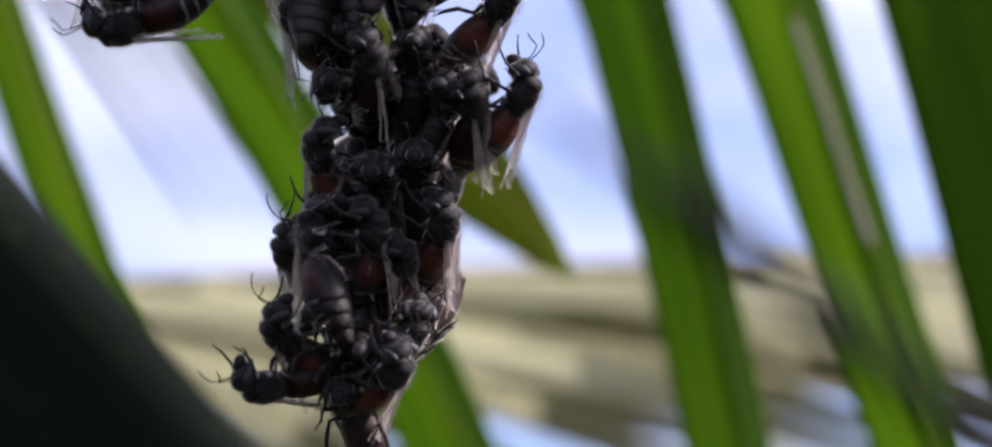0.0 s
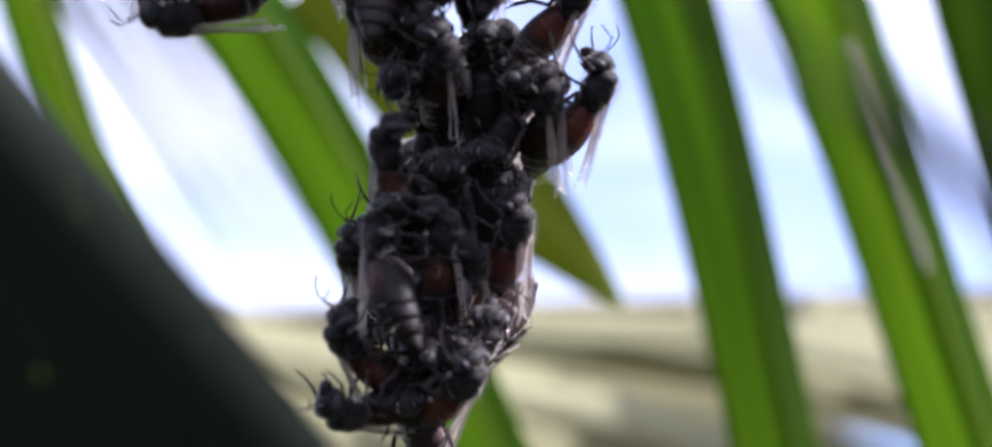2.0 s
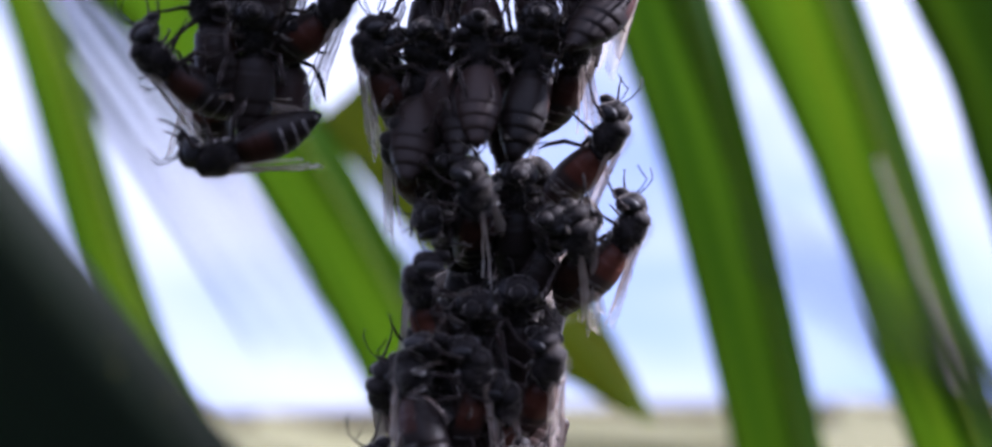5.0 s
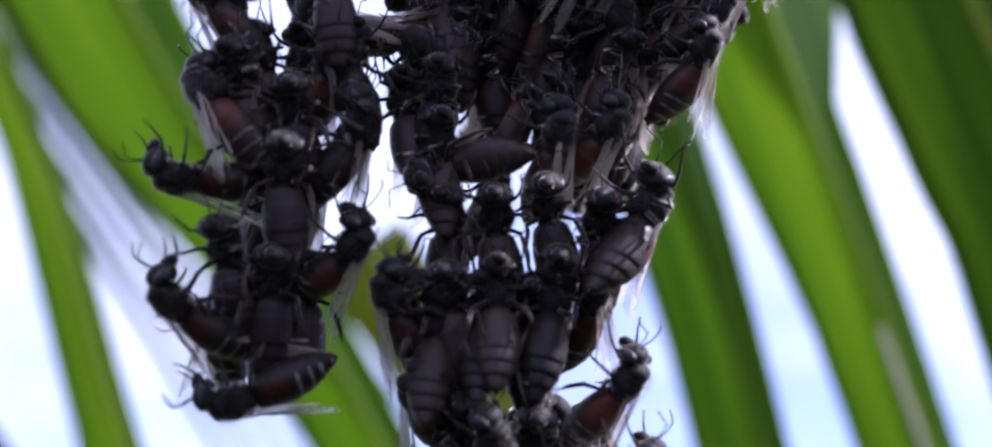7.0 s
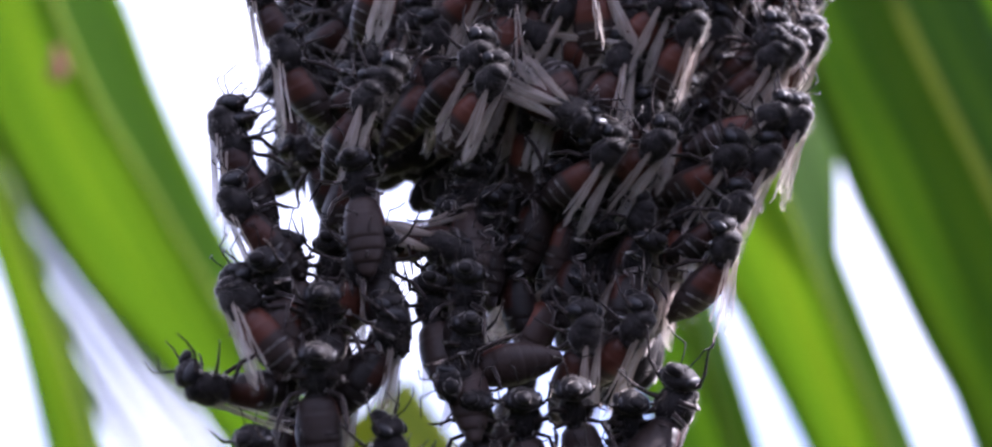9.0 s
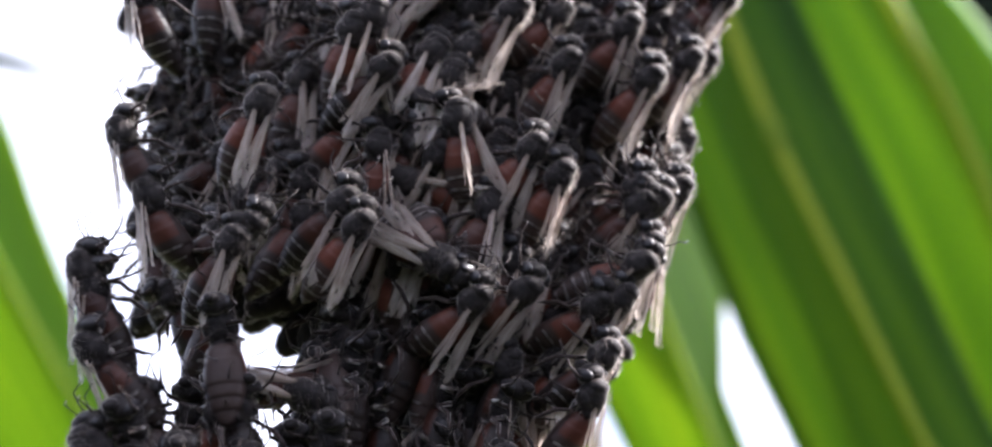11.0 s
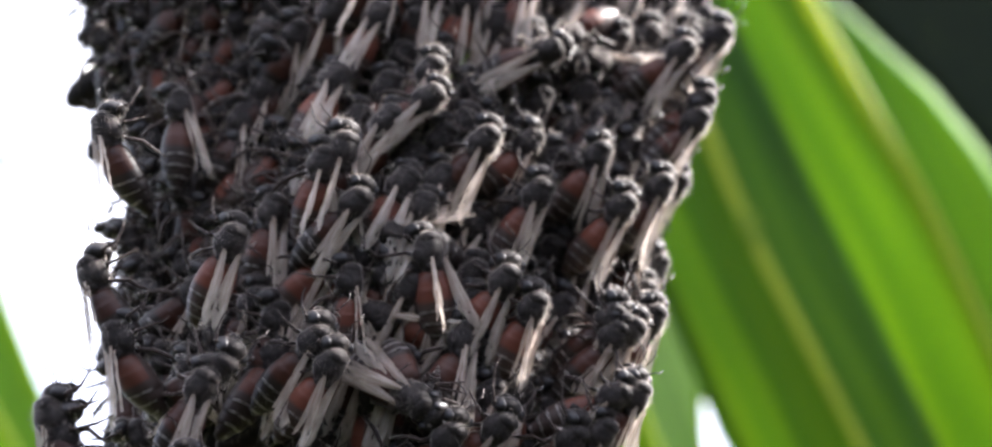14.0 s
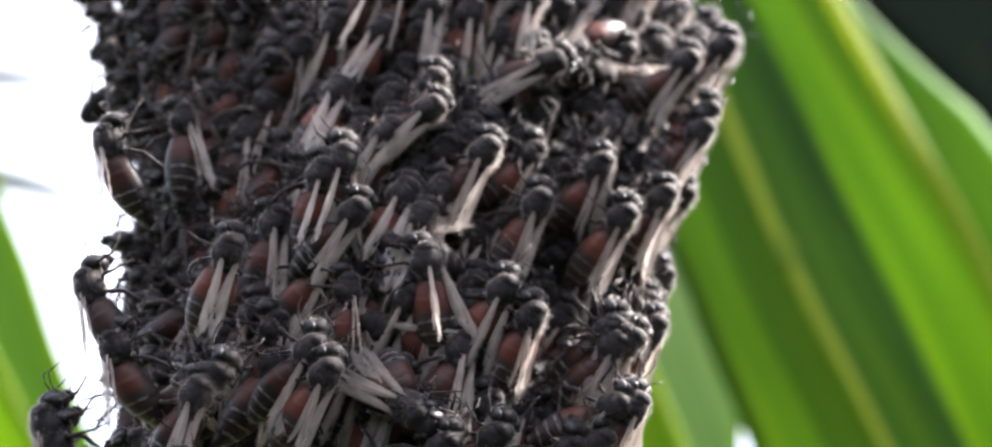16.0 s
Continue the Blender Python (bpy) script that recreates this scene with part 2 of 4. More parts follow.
def bark_material():
    m = Mat("brown frond stalk", (0.16, 0.12, 0.06), 0.7)
    n = m.noise(120, m.coord((6, 1, 6)), 5)
    m.set("Base Color", m.ramp(n, [(0.3, (0.08, 0.06, 0.03)), (0.7, (0.24, 0.2, 0.09))]))
    m.bump(n, 0.5, 0.0005)
    return m.m


M_BARK = bark_material()


def field_material():
    m = Mat("dry straw field", (0.3, 0.28, 0.14), 0.9, spec=0.2)
    wide = m.noise(0.05, m.coord((0.35, 2.2, 1)), 5)
    near = m.noise(0.9, m.coord((0.5, 1.4, 1)), 6)
    c = m.ramp(wide, [(0.40, (0.02, 0.027, 0.010)), (0.49, (0.07, 0.067, 0.032)), (0.60, (0.165, 0.145, 0.08))])
    m.set("Base Color", m.mix(m.ramp(near, [(0.4, (0, 0, 0)), (0.7, (0.5, 0.5, 0.5))]), c, (0.10, 0.12, 0.04)))
    m.bump(near, 0.6, 0.1)
    return m.m


M_FIELD = field_material()


# ---- mesh helpers ----
def mesh_of(name, bm, materials, smooth=True):
    me = bpy.data.meshes.new(name)
    bm.to_mesh(me)
    bm.free()
    for mat in materials if isinstance(materials, (list, tuple)) else [materials]:
        me.materials.append(mat)
    if smooth:
        me.polygons.foreach_set("use_smooth", [True] * len(me.polygons))
    return me


def part(name, bm, material, parent, label=""):
    ob = new(name, bm if isinstance(bm, bpy.types.Mesh) else mesh_of(name, bm, material))
    ob.parent = parent
    return tagged(ob, label)


def lathe(bm, rings, sides=14, mat=0):
    """A closed body round the y axis. rings: y, half width, half height, rise (mm)."""
    loops = []
    for y, rx, rz, up in rings:
        loops.append([bm.verts.new((rx * math.cos(2 * math.pi * k / sides) * MM, y * MM, (up + rz * math.sin(2 * math.pi * k / sides)) * MM))
                      for k in range(sides)])
    for a, b in zip(loops, loops[1:]):
        for k in range(sides):
            bm.faces.new((a[k], b[k], b[(k + 1) % sides], a[(k + 1) % sides])).material_index = mat
    bm.faces.new(loops[0]).material_index = mat
    bm.faces.new(loops[-1][::-1]).material_index = mat


def ball(bm, centre, radii, u=12, v=8, mat=0, turn=None):
    m = Matrix.Translation(Vector(centre) * MM) @ (turn.to_4x4() if turn else Matrix()) @ Matrix.Diagonal((*[r * MM for r in radii], 1))
    out = bmesh.ops.create_uvsphere(bm, u_segments=u, v_segments=v, radius=1, matrix=m)
    for f in {f for vert in out["verts"] for f in vert.link_faces}:
        f.material_index = mat


def tube(bm, points, radii, sides=6, mat=0):
    """A tapered tube along points in millimetres."""
    pts = [Vector(p) * MM for p in points]
    loops = []
    for k, p in enumerate(pts):
        way = (pts[min(k + 1, len(pts) - 1)] - pts[max(k - 1, 0)]).normalized()
        side = way.orthogonal().normalized()
        if k and loops:
            ref = loops[-1][0].co - pts[k - 1]
            side = (ref - way * ref.dot(way)).normalized()
        up = way.cross(side)
        r = radii[k] * MM
        loops.append([bm.verts.new(p + side * r * math.cos(2 * math.pi * j / sides) + up * r * math.sin(2 * math.pi * j / sides)) for j in range(sides)])
    for a, b in zip(loops, loops[1:]):
        for j in range(sides):
            bm.faces.new((a[j], a[(j + 1) % sides], b[(j + 1) % sides], b[j])).material_index = mat
    bm.faces.new(loops[0][::-1]).material_index = mat
    bm.faces.new(loops[-1]).material_index = mat


def hairs(bm, rng, centre, radii, count, length, mat, wide=0.03, lean=(0, -0.3, 0)):
    """Fine tapering hairs standing on an ellipsoid."""
    for _ in range(count):
        d = Vector((rng.gauss(0, 1), rng.gauss(0, 1), rng.gauss(0, 1))).normalized()
        p = Vector([c + r * v for c, r, v in zip(centre, radii, d)])
        way = (Vector([v / r for v, r in zip(d, radii)]).normalized() + Vector(lean) + Vector((rng.uniform(-0.3, 0.3), rng.uniform(-0.3, 0.3), rng.uniform(-0.3, 0.3)))).normalized()
        side = way.orthogonal().normalized() * wide
        tip = p + way * length * rng.uniform(0.5, 1.2)
        vs = [bm.verts.new(q * MM) for q in (p - side * 0.5, p + side * 0.5, tip)]
        bm.faces.new(vs).material_index = mat


# a leafy screen added unseen behind the lens to block light; open sky above
M_SCREEN_LEAF = leaf_material("dark screen leaf", (0.022, 0.036, 0.014), (0.03, 0.045, 0.02), (0.03, 0.05, 0.012), 0.1, 0.3)


# ---- the bees ----
def wing_mesh(name, length, width, lift, seed):
    """A rounded, slightly cupped wing that runs back from its root, with raised veins."""
    rng = random.Random(seed)
    bm = bmesh.new()
    rows, cols = 10, 5
    grid = []
    for i in range(rows + 1):
        s = i / rows
        half = width * (0.16 + 0.84 * math.sin(math.pi * min(1, s * 0.62 + 0.08)) ** 1.1) * (1 if s < 0.86 else math.sqrt(max(0.02, 1 - ((s - 0.86) / 0.145) ** 2)))
        row = []
        for j in range(cols + 1):
            c = j / cols
            x = half * c
            z = lift * s + 0.12 * math.sin(c * 3.1) + 0.05 * rng.uniform(-1, 1) - 0.18 * s * c
            row.append(bm.verts.new((x * MM, -length * s * MM, z * MM)))
        grid.append(row)
    for i in range(rows):
        for j in range(cols):
            bm.faces.new((grid[i][j], grid[i][j + 1], grid[i + 1][j + 1], grid[i + 1][j]))
    for j, last in ((0, rows - 1), (2, rows - 3), (4, rows - 4)):
        tube(bm, [tuple(grid[i][j].co / MM + Vector((0, 0, 0.02))) for i in range(last + 1)], [0.022 - 0.014 * i / rows for i in range(last + 1)], 4, 1)
    tube(bm, [tuple(grid[6][j].co / MM + Vector((0, 0, 0.02))) for j in range(cols + 1)], [0.016] * (cols + 1), 4, 1)
    return mesh_of(name, bm, [M_WING, M_VEIN])


def uneven(bm, amount, scale):
    """Breaks the roundness of a body: pushes its points in and out by millimetres."""
    for v in bm.verts:
        v.co += v.co.normalized() * noise.noise(v.co / MM * scale) * amount * MM


def head_mesh(seed):
    rng = random.Random(seed)
    bm = bmesh.new()
    ball(bm, (0, 0.45, -0.35), (1.04, 0.70, 0.95), 14, 10)
    ball(bm, (0, 0.95, -1.05), (0.55, 0.40, 0.55), 8, 6)
    uneven(bm, 0.16, 1.3)
    hairs(bm, rng, (0, 0.45, -0.3), (1.01, 0.71, 0.94), 320, 0.34, 1, 0.010)
    return mesh_of("head", bm, [M_HEAD, M_HAIR])


def thorax_mesh(seed):
    rng = random.Random(seed)
    bm = bmesh.new()
    ball(bm, (0, -0.05, 0), (1.02, 1.42, 1.02), 18, 14)
    ball(bm, (0, 0.75, 0.12), (0.92, 0.55, 0.80), 12, 8)
    for side in (-1, 1):
        ball(bm, (0.62 * side, -0.2, -0.1), (0.55, 0.75, 0.70), 10, 8)
    ball(bm, (0, -0.95, 0.35), (0.80, 0.50, 0.50), 10, 6)
    ball(bm, (0, -1.25, -0.2), (0.75, 0.60, 0.70), 10, 8)
    uneven(bm, 0.16, 1.1)
    hairs(bm, rng, (0, 0, 0), (1.05, 1.38, 1.04), 1400, 0.46, 1, 0.010)
    return mesh_of("thorax", bm, [M_THORAX, M_HAIR])


def abdomen_mesh(curl, seed):
    """Six overlapping plates, each with a stepped hind edge."""
    rng = random.Random(seed)
    bm = bmesh.new()
    rings = [(0.45, 0.45, 0.45, 0.0), (0.25, 0.80, 0.75, 0.0)]
    width = (1.08, 1.28, 1.38, 1.32, 1.12, 0.74)
    for k, w in enumerate(width):
        y = -0.8 * k
        nxt = width[k + 1] if k < 5 else 0.25
        drop = -curl * (k / 5) ** 2
        drop2 = -curl * ((k + 0.9) / 5) ** 2
        rings += [(y - 0.05, w, w * 0.88, drop), (y - 0.5, (w + nxt) / 2 + 0.02, (w + nxt) / 2 * 0.88 + 0.018, (drop + drop2) / 2),
                  (y - 0.74, (w * 0.3 + nxt * 0.7) + 0.018, (w * 0.3 + nxt * 0.7) * 0.88 + 0.016, drop2), (y - 0.78, nxt * 0.99, nxt * 0.873, drop2)]
    rings.append((-5.0, 0.08, 0.08, -curl * 1.05))
    lathe(bm, rings, 14)
    hairs(bm, rng, (0, -2.3, -curl * 0.3), (1.22, 2.5, 1.1), 300, 0.30, 1, 0.010, (0, -0.8, 0))
    return mesh_of("abdomen", bm, [M_ABDOMEN, M_HAIR])


def leg_mesh(points, hind=False):
    bm = bmesh.new()
    radii = (0.18, 0.125, 0.16 if hind else 0.09, 0.14 if hind else 0.065, 0.042, 0.03)[:len(points)]
    tube(bm, points, radii, 6)
    ball(bm, points[1], (0.14, 0.14, 0.14), 6, 4)
    ball(bm, points[2], (0.12, 0.12, 0.12), 6, 4)
    a, b = Vector(points[-1]), Vector(points[-2])
    way = (a - b).normalized()
    for s in (-1, 1):
        tube(bm, [tuple(a), tuple(a + way * 0.12 + way.orthogonal().normalized() * 0.12 * s)], [0.045, 0.015], 4)
    return mesh_of("leg", bm, M_LEG)


def antenna_mesh(side, spread):
    bm = bmesh.new()
    tube(bm, [(0.28 * side, 1.15, -0.1), (0.45 * side, 1.7, 0.25), (0.6 * side, 2.2, 0.4), ((0.75 + spread) * side, 2.5, 0.15), ((0.8 + spread * 1.4) * side, 2.85, -0.15)],
         [0.05, 0.042, 0.048, 0.048, 0.034], 6)
    return mesh_of("antenna", bm, M_HEAD)


def eye_mesh(side):
    bm = bmesh.new()
    ball(bm, (0.84 * side, 0.42, -0.25), (0.31, 0.44, 0.74), 10, 8)
    return mesh_of("eye", bm, M_EYE)


HEADS = [head_mesh(s) for s in (1, 2)]
THORAXES = [thorax_mesh(s) for s in (3, 4)]
EYES = {s: eye_mesh(s) for s in (-1, 1)}
BEE_LABEL = "small dark honey bee with rust and pale bands"


def make_bee(kind):
    """One bee: its head points along +y, its back along +z, the origin lies in the thorax.
    kind: curl of the abdomen, spread of the wings (degrees), reach of the legs, spread of the antennae, seed."""
    curl, spread, reach, feel, seed = kind
    rng = random.Random(seed)
    bee = new("honey_bee")
    head = part("head", HEADS[seed % 2], None, bee)
    head.location = (0, 0.98 * MM, -0.3 * MM)
    head.rotation_euler = (radians(rng.uniform(-25, 0)), 0, radians(rng.uniform(-12, 12)))
    for s in (-1, 1):
        part("eye", EYES[s], None, head)
        part("antenna", antenna_mesh(s, feel + rng.uniform(-0.2, 0.4)), None, head)
    part("thorax", THORAXES[seed % 2], None, bee)
    abdomen = part("abdomen", abdomen_mesh(curl, seed), None, bee, "rust-brown abdomen with pale hair bands")
    abdomen.location = (0, -1.50 * MM, -0.15 * MM)
    abdomen.rotation_euler = (radians(8 + curl * 6), 0, radians(rng.uniform(-8, 8)))
    for s in (-1, 1):
        fore, hind = wing_mesh("forewing", 5.4, 0.78, 0.0, seed + s), wing_mesh("hindwing", 4.0, 0.52, -0.1, seed + s + 7)
        for me, z, extra, y in ((fore, 0.78, 0, -0.45), (hind, 0.66, 6, -0.75)):
            w = part("wing", me, None, bee, "clear brownish veined wing")
            w.location = (0.64 * s * MM, y * MM, z * MM)      # folded over the back: the leading edge outside, the blade towards the middle
            w.rotation_euler = (radians(rng.uniform(-16, -8)), radians(-rng.uniform(2, 22) * s), radians((spread * rng.uniform(0.2, 1.1) + extra * 0.5) * s))
            w.scale = (-s, 1, 1)
        for k, (y, out, end) in enumerate(((0.75, 1.5, 2.0), (0.0, 2.1, 0.3), (-0.7, 1.9, -2.0))):
            r = reach * rng.uniform(0.65, 1.05)
            pts = [(0.55 * s, y, -0.85), ((0.6 + out * 0.45) * s, y + end * 0.2, -0.75 + 0.35 * rng.uniform(0, 1)),
                   ((0.6 + out * 0.75 * r) * s, y + end * 0.5 * r, -1.35 - 0.4 * rng.random()), ((0.55 + out * 0.95 * r) * s, y + end * 0.95 * r, -2.0 - 0.5 * r * rng.random()),
                   ((0.5 + out * r * 1.05) * s, y + end * 1.3 * r, -2.3 - 0.5 * r * rng.random())]
            part("leg", leg_mesh(pts, k == 2), None, bee)
    return tagged(bee, BEE_LABEL, "bee", "bees of the cluster")


def bee_pose(x, z, ang, y=0.0, roll=0.0, tilt=0.0, size=1.0):
    """Millimetres from the cluster's tip. ang: the head's way in the upright plane, from +x towards up; roll: about the bee's length (0: its back
    faces the front, 180: its belly); tilt: how far the head leans to the front."""
    a, b = radians(ang), radians(tilt)
    f = Vector((math.cos(a) * math.cos(b), -math.sin(b), math.sin(a) * math.cos(b)))
    d = Vector((0, -1, 0))
    d = (d - f * d.dot(f)).normalized()
    d = Matrix.Rotation(radians(roll), 3, f) @ d
    m = Matrix((f.cross(d), f, d)).transposed().to_4x4()
    return LEAN @ Matrix.Translation((x * MM, y * MM, Z0 + z * MM)) @ m @ Matrix.Scale(size, 4)


KINDS = [(0.3, 4, 0.8, 0.0, 11), (0.6, 7, 0.9, 0.2, 12), (0.1, 2, 0.8, 0.1, 13), (0.9, 5, 1.0, 0.2, 14), (0.4, 24, 1.0, 0.3, 15), (0.2, 5, 0.95, 0.3, 16), (0.5, 3, 0.9, 0.1, 17), (0.7, 6, 0.8, 0.3, 18)]
MODELS, BEES, WHERE = {}, [], []


def bee(kind, *args, **more):
    """Puts one bee of a kind in place: see bee_pose()."""
    m = bee_pose(*args, **more)
    if kind not in MODELS:
        ob = MODELS[kind] = make_bee(KINDS[kind])
        ob.matrix_basis = m
    else:
        ob = copy_thing(MODELS[kind], m)
    if 100 < more.get("roll", 0.0) % 360 < 260:
        tagged(ob, "dark brown honey bee clinging with its belly outward", "bee", "bees of the cluster")
    else:
        tagged(ob, BEE_LABEL, "bee", "bees of the cluster")
    BEES.append(ob)
    WHERE.append((args[0], args[1], m))
    return ob


def profile(z, table):
    """Linear between the rows (z, value)."""
    for (z0, v0), (z1, v1) in zip(table, table[1:]):
        if z <= z1:
            return v0 + (v1 - v0) * max(0, (z - z0) / (z1 - z0))
    return table[-1][1]


LEFT = [(-4, -7.0), (0, -7.8), (7, -6), (14, -6.8), (21, -8.5), (24.5, -9), (28, -7.5), (32, -9), (34, -19.5), (40, -20.5), (49, -20), (62, -19.8), (70, -20.7), (76, -24), (84, -25)]
RIGHT = [(-4, 0.8), (0, 2.2), (7, 5), (10.5, 6.6), (14, 7.4), (21, 6.2), (24.5, 6.2), (28, 8), (32, 7.8), (36, 10), (40, 12.5), (45, 16.2), (53, 18.5), (57, 18.8), (62, 20.3), (66, 22), (75, 25), (84, 27)]
HOLES = [(-16.3, 40.6), (-9.5, 40.4), (-17.1, 35.6), (-14.2, 35.4), (-16.0, 32.1), (-0.0, 31.3), (-5.9, 29.0), (-7.8, 26.2), (-8.1, 24.4), (-1.5, 23.7), (2.7, 24.0), (3.3, 19.8), (-0.8, 18.7), (1.0, 16.5)]
LOBE_LEFT = [(15, -18), (22, -20.5), (28, -20.5), (32, -19.5), (35, -19)]
LOBE_RIGHT = [(15, -11.5), (22, -11), (26, -9.5), (29, -11), (32, -9.5), (35, -9)]


# ---- ground and distance ----
def build_ground():
    bm = bmesh.new()
    bmesh.ops.create_grid(bm, x_segments=40, y_segments=40, size=2500)
    ob = new("ground", mesh_of("ground", bm, M_FIELD))
    tagged(ob, "dry straw-coloured field reaching the horizon below the palms", "ground", kind="structure")


build_ground()


def build_leaf_screen():
    """Unseen leafy mass added behind and below the lens to block light: many folded leaves on twigs of no visible
    order.
    """
    rng = random.Random(5)
    verts, polys = [], []
    for _ in range(6000):
        turn = rng.uniform(55, 292)                              # 180: straight behind the lens
        az, el = radians(turn), radians(rng.uniform(-65, -2 if turn < 150 else 4))
        d = rng.uniform(0.7, 1.5)
        p = Vector((math.sin(az) * math.cos(el) * d, math.cos(az) * math.cos(el) * d - 0.15, Z0 + math.sin(el) * d))
        if p.z < 0.03:
            continue
        a = Vector((rng.gauss(0, 1), rng.gauss(0, 1), rng.gauss(0, 1) - 0.6)).normalized()
        s = Matrix.Rotation(rng.uniform(0, 6.28), 3, a) @ a.orthogonal().normalized()
        up = a.cross(s)
        ln, w = rng.uniform(0.10, 0.22), rng.uniform(0.03, 0.06)
        k = len(verts)
        verts += [q[:] for q in (p, p + a * ln * 0.4 + s * w + up * w * 0.3, p + a * ln, p + a * ln * 0.4 - s * w + up * w * 0.3, p + a * ln * 0.45)]
        polys += [(k, k + 1, k + 4), (k + 1, k + 2, k + 4), (k + 2, k + 3, k + 4), (k + 3, k, k + 4)]
    me = bpy.data.meshes.new("unseen_leaf_screen")
    me.from_pydata(verts, [], polys)
    me.materials.append(M_SCREEN_LEAF)
    tagged(new("unseen_leaf_screen", me), "unseen dark foliage added to block light behind the lens", "foliage", kind="stuff")


build_leaf_screen()


# ---- palm leaves ----
def hung(name):
    """An empty thing that hangs in the leaning layout."""
    ob = new(name)
    ob.matrix_basis = LEAN
    return ob


def leaflet(parent, path, left, right, mat, rib=M_RIB, fold=12.0, seed=1, thick=0.25, rib_size=0.55, tip=0.0, name="leaflet", label="", margin=False, face=(0, -1, 0)):
    """A folded palm leaflet. path: (x, y, z) of its midrib in millimetres from the cluster's tip, base first; left and right: the half widths;
    tip: the share of the length over which it narrows to a point."""
    face = Vector(face).normalized()
    knots = [Vector(p) for p in path]
    n = 36
    line = []
    for i in range(n + 1):
        u = i / n * (len(knots) - 1)
        k = min(int(u), len(knots) - 2)
        f = u - k
        p0, p1, p2, p3 = knots[max(k - 1, 0)], knots[k], knots[k + 1], knots[min(k + 2, len(knots) - 1)]
        line.append(0.5 * ((2 * p1) + (p2 - p0) * f + (2 * p0 - 5 * p1 + 4 * p2 - p3) * f * f + (3 * p1 - p0 - 3 * p2 + p3) * f ** 3))
    bm = bmesh.new()
    uvl = bm.loops.layers.uv.new("uv")
    across = [-1, -0.8, -0.6, -0.4, -0.2, -0.06, 0, 0.06, 0.2, 0.4, 0.6, 0.8, 1]
    front, back, length = [], [], 0.0
    seat = {}
    lefts = left if isinstance(left, (list, tuple)) else [left] * len(knots)
    rights = right if isinstance(right, (list, tuple)) else [right] * len(knots)
    for i, p in enumerate(line):
        way = (line[min(i + 1, n)] - line[max(i - 1, 0)]).normalized()
        side = way.cross(face).normalized()
        if side.x < 0:
            side = -side
        if i:
            length += (p - line[i - 1]).length
        s = i / n
        taper = 1.0 if tip == 0 or s < 1 - tip else max(0.0, 1 - ((s - 1 + tip) / tip) ** 1.5) + 0.01
        rf, rb = [], []
        u = s * (len(knots) - 1)
        k = min(int(u), len(knots) - 2)
        wide_l, wide_r = lefts[k] + (lefts[k + 1] - lefts[k]) * (u - k), rights[k] + (rights[k + 1] - rights[k]) * (u - k)
        for c in across:
            w = (wide_l if c < 0 else wide_r) * taper * (1 + 0.03 * math.sin(s * 9 + seed))
            off = side * c * w - face * abs(c) * w * math.tan(radians(fold)) + face * 0.35 * math.sin(s * 14 + c * 2 + seed) * abs(c)
            v = bm.verts.new((p + off + face * thick / 2) * MM + Vector((0, 0, Z0)))
            b = bm.verts.new((p + off - face * thick / 2) * MM + Vector((0, 0, Z0)))
            seat[v] = seat[b] = (c * w + seed * 37, length)
            rf.append(v)
            rb.append(b)
        front.append(rf)
        back.append(rb)
    m = len(across)
    for i in range(n):
        for j in range(m - 1):
            bm.faces.new((front[i][j], front[i][j + 1], front[i + 1][j + 1], front[i + 1][j]))
            bm.faces.new((back[i][j], back[i + 1][j], back[i + 1][j + 1], back[i][j + 1]))
        bm.faces.new((front[i][0], front[i + 1][0], back[i + 1][0], back[i][0]))
        bm.faces.new((front[i][m - 1], back[i][m - 1], back[i + 1][m - 1], front[i + 1][m - 1]))
    for f in bm.faces:
        for lp in f.loops:
            lp[uvl].uv = seat[lp.vert]
    edges = [[tuple(row[k].co / MM) for row in front[::2]] for k in (0, m - 1)] if margin else []
    blade = part(name, bm, mat, parent, label)
    for points in edges:
        eb = bmesh.new()
        tube(eb, points, [0.2] * len(points), 5)
        part("margin", eb, M_RIB, blade)
    rb = bmesh.new()
    tube(rb, [tuple(p + Vector((0, -thick / 2 - 0.05, 0))) for p in line], [rib_size * (1 - 0.6 * i / n) for i in range(n + 1)], 8)
    me = mesh_of("midrib", rb, rib)
    me.transform(Matrix.Translation((0, 0, Z0)))
    part("midrib", me, None, blade)
    return blade


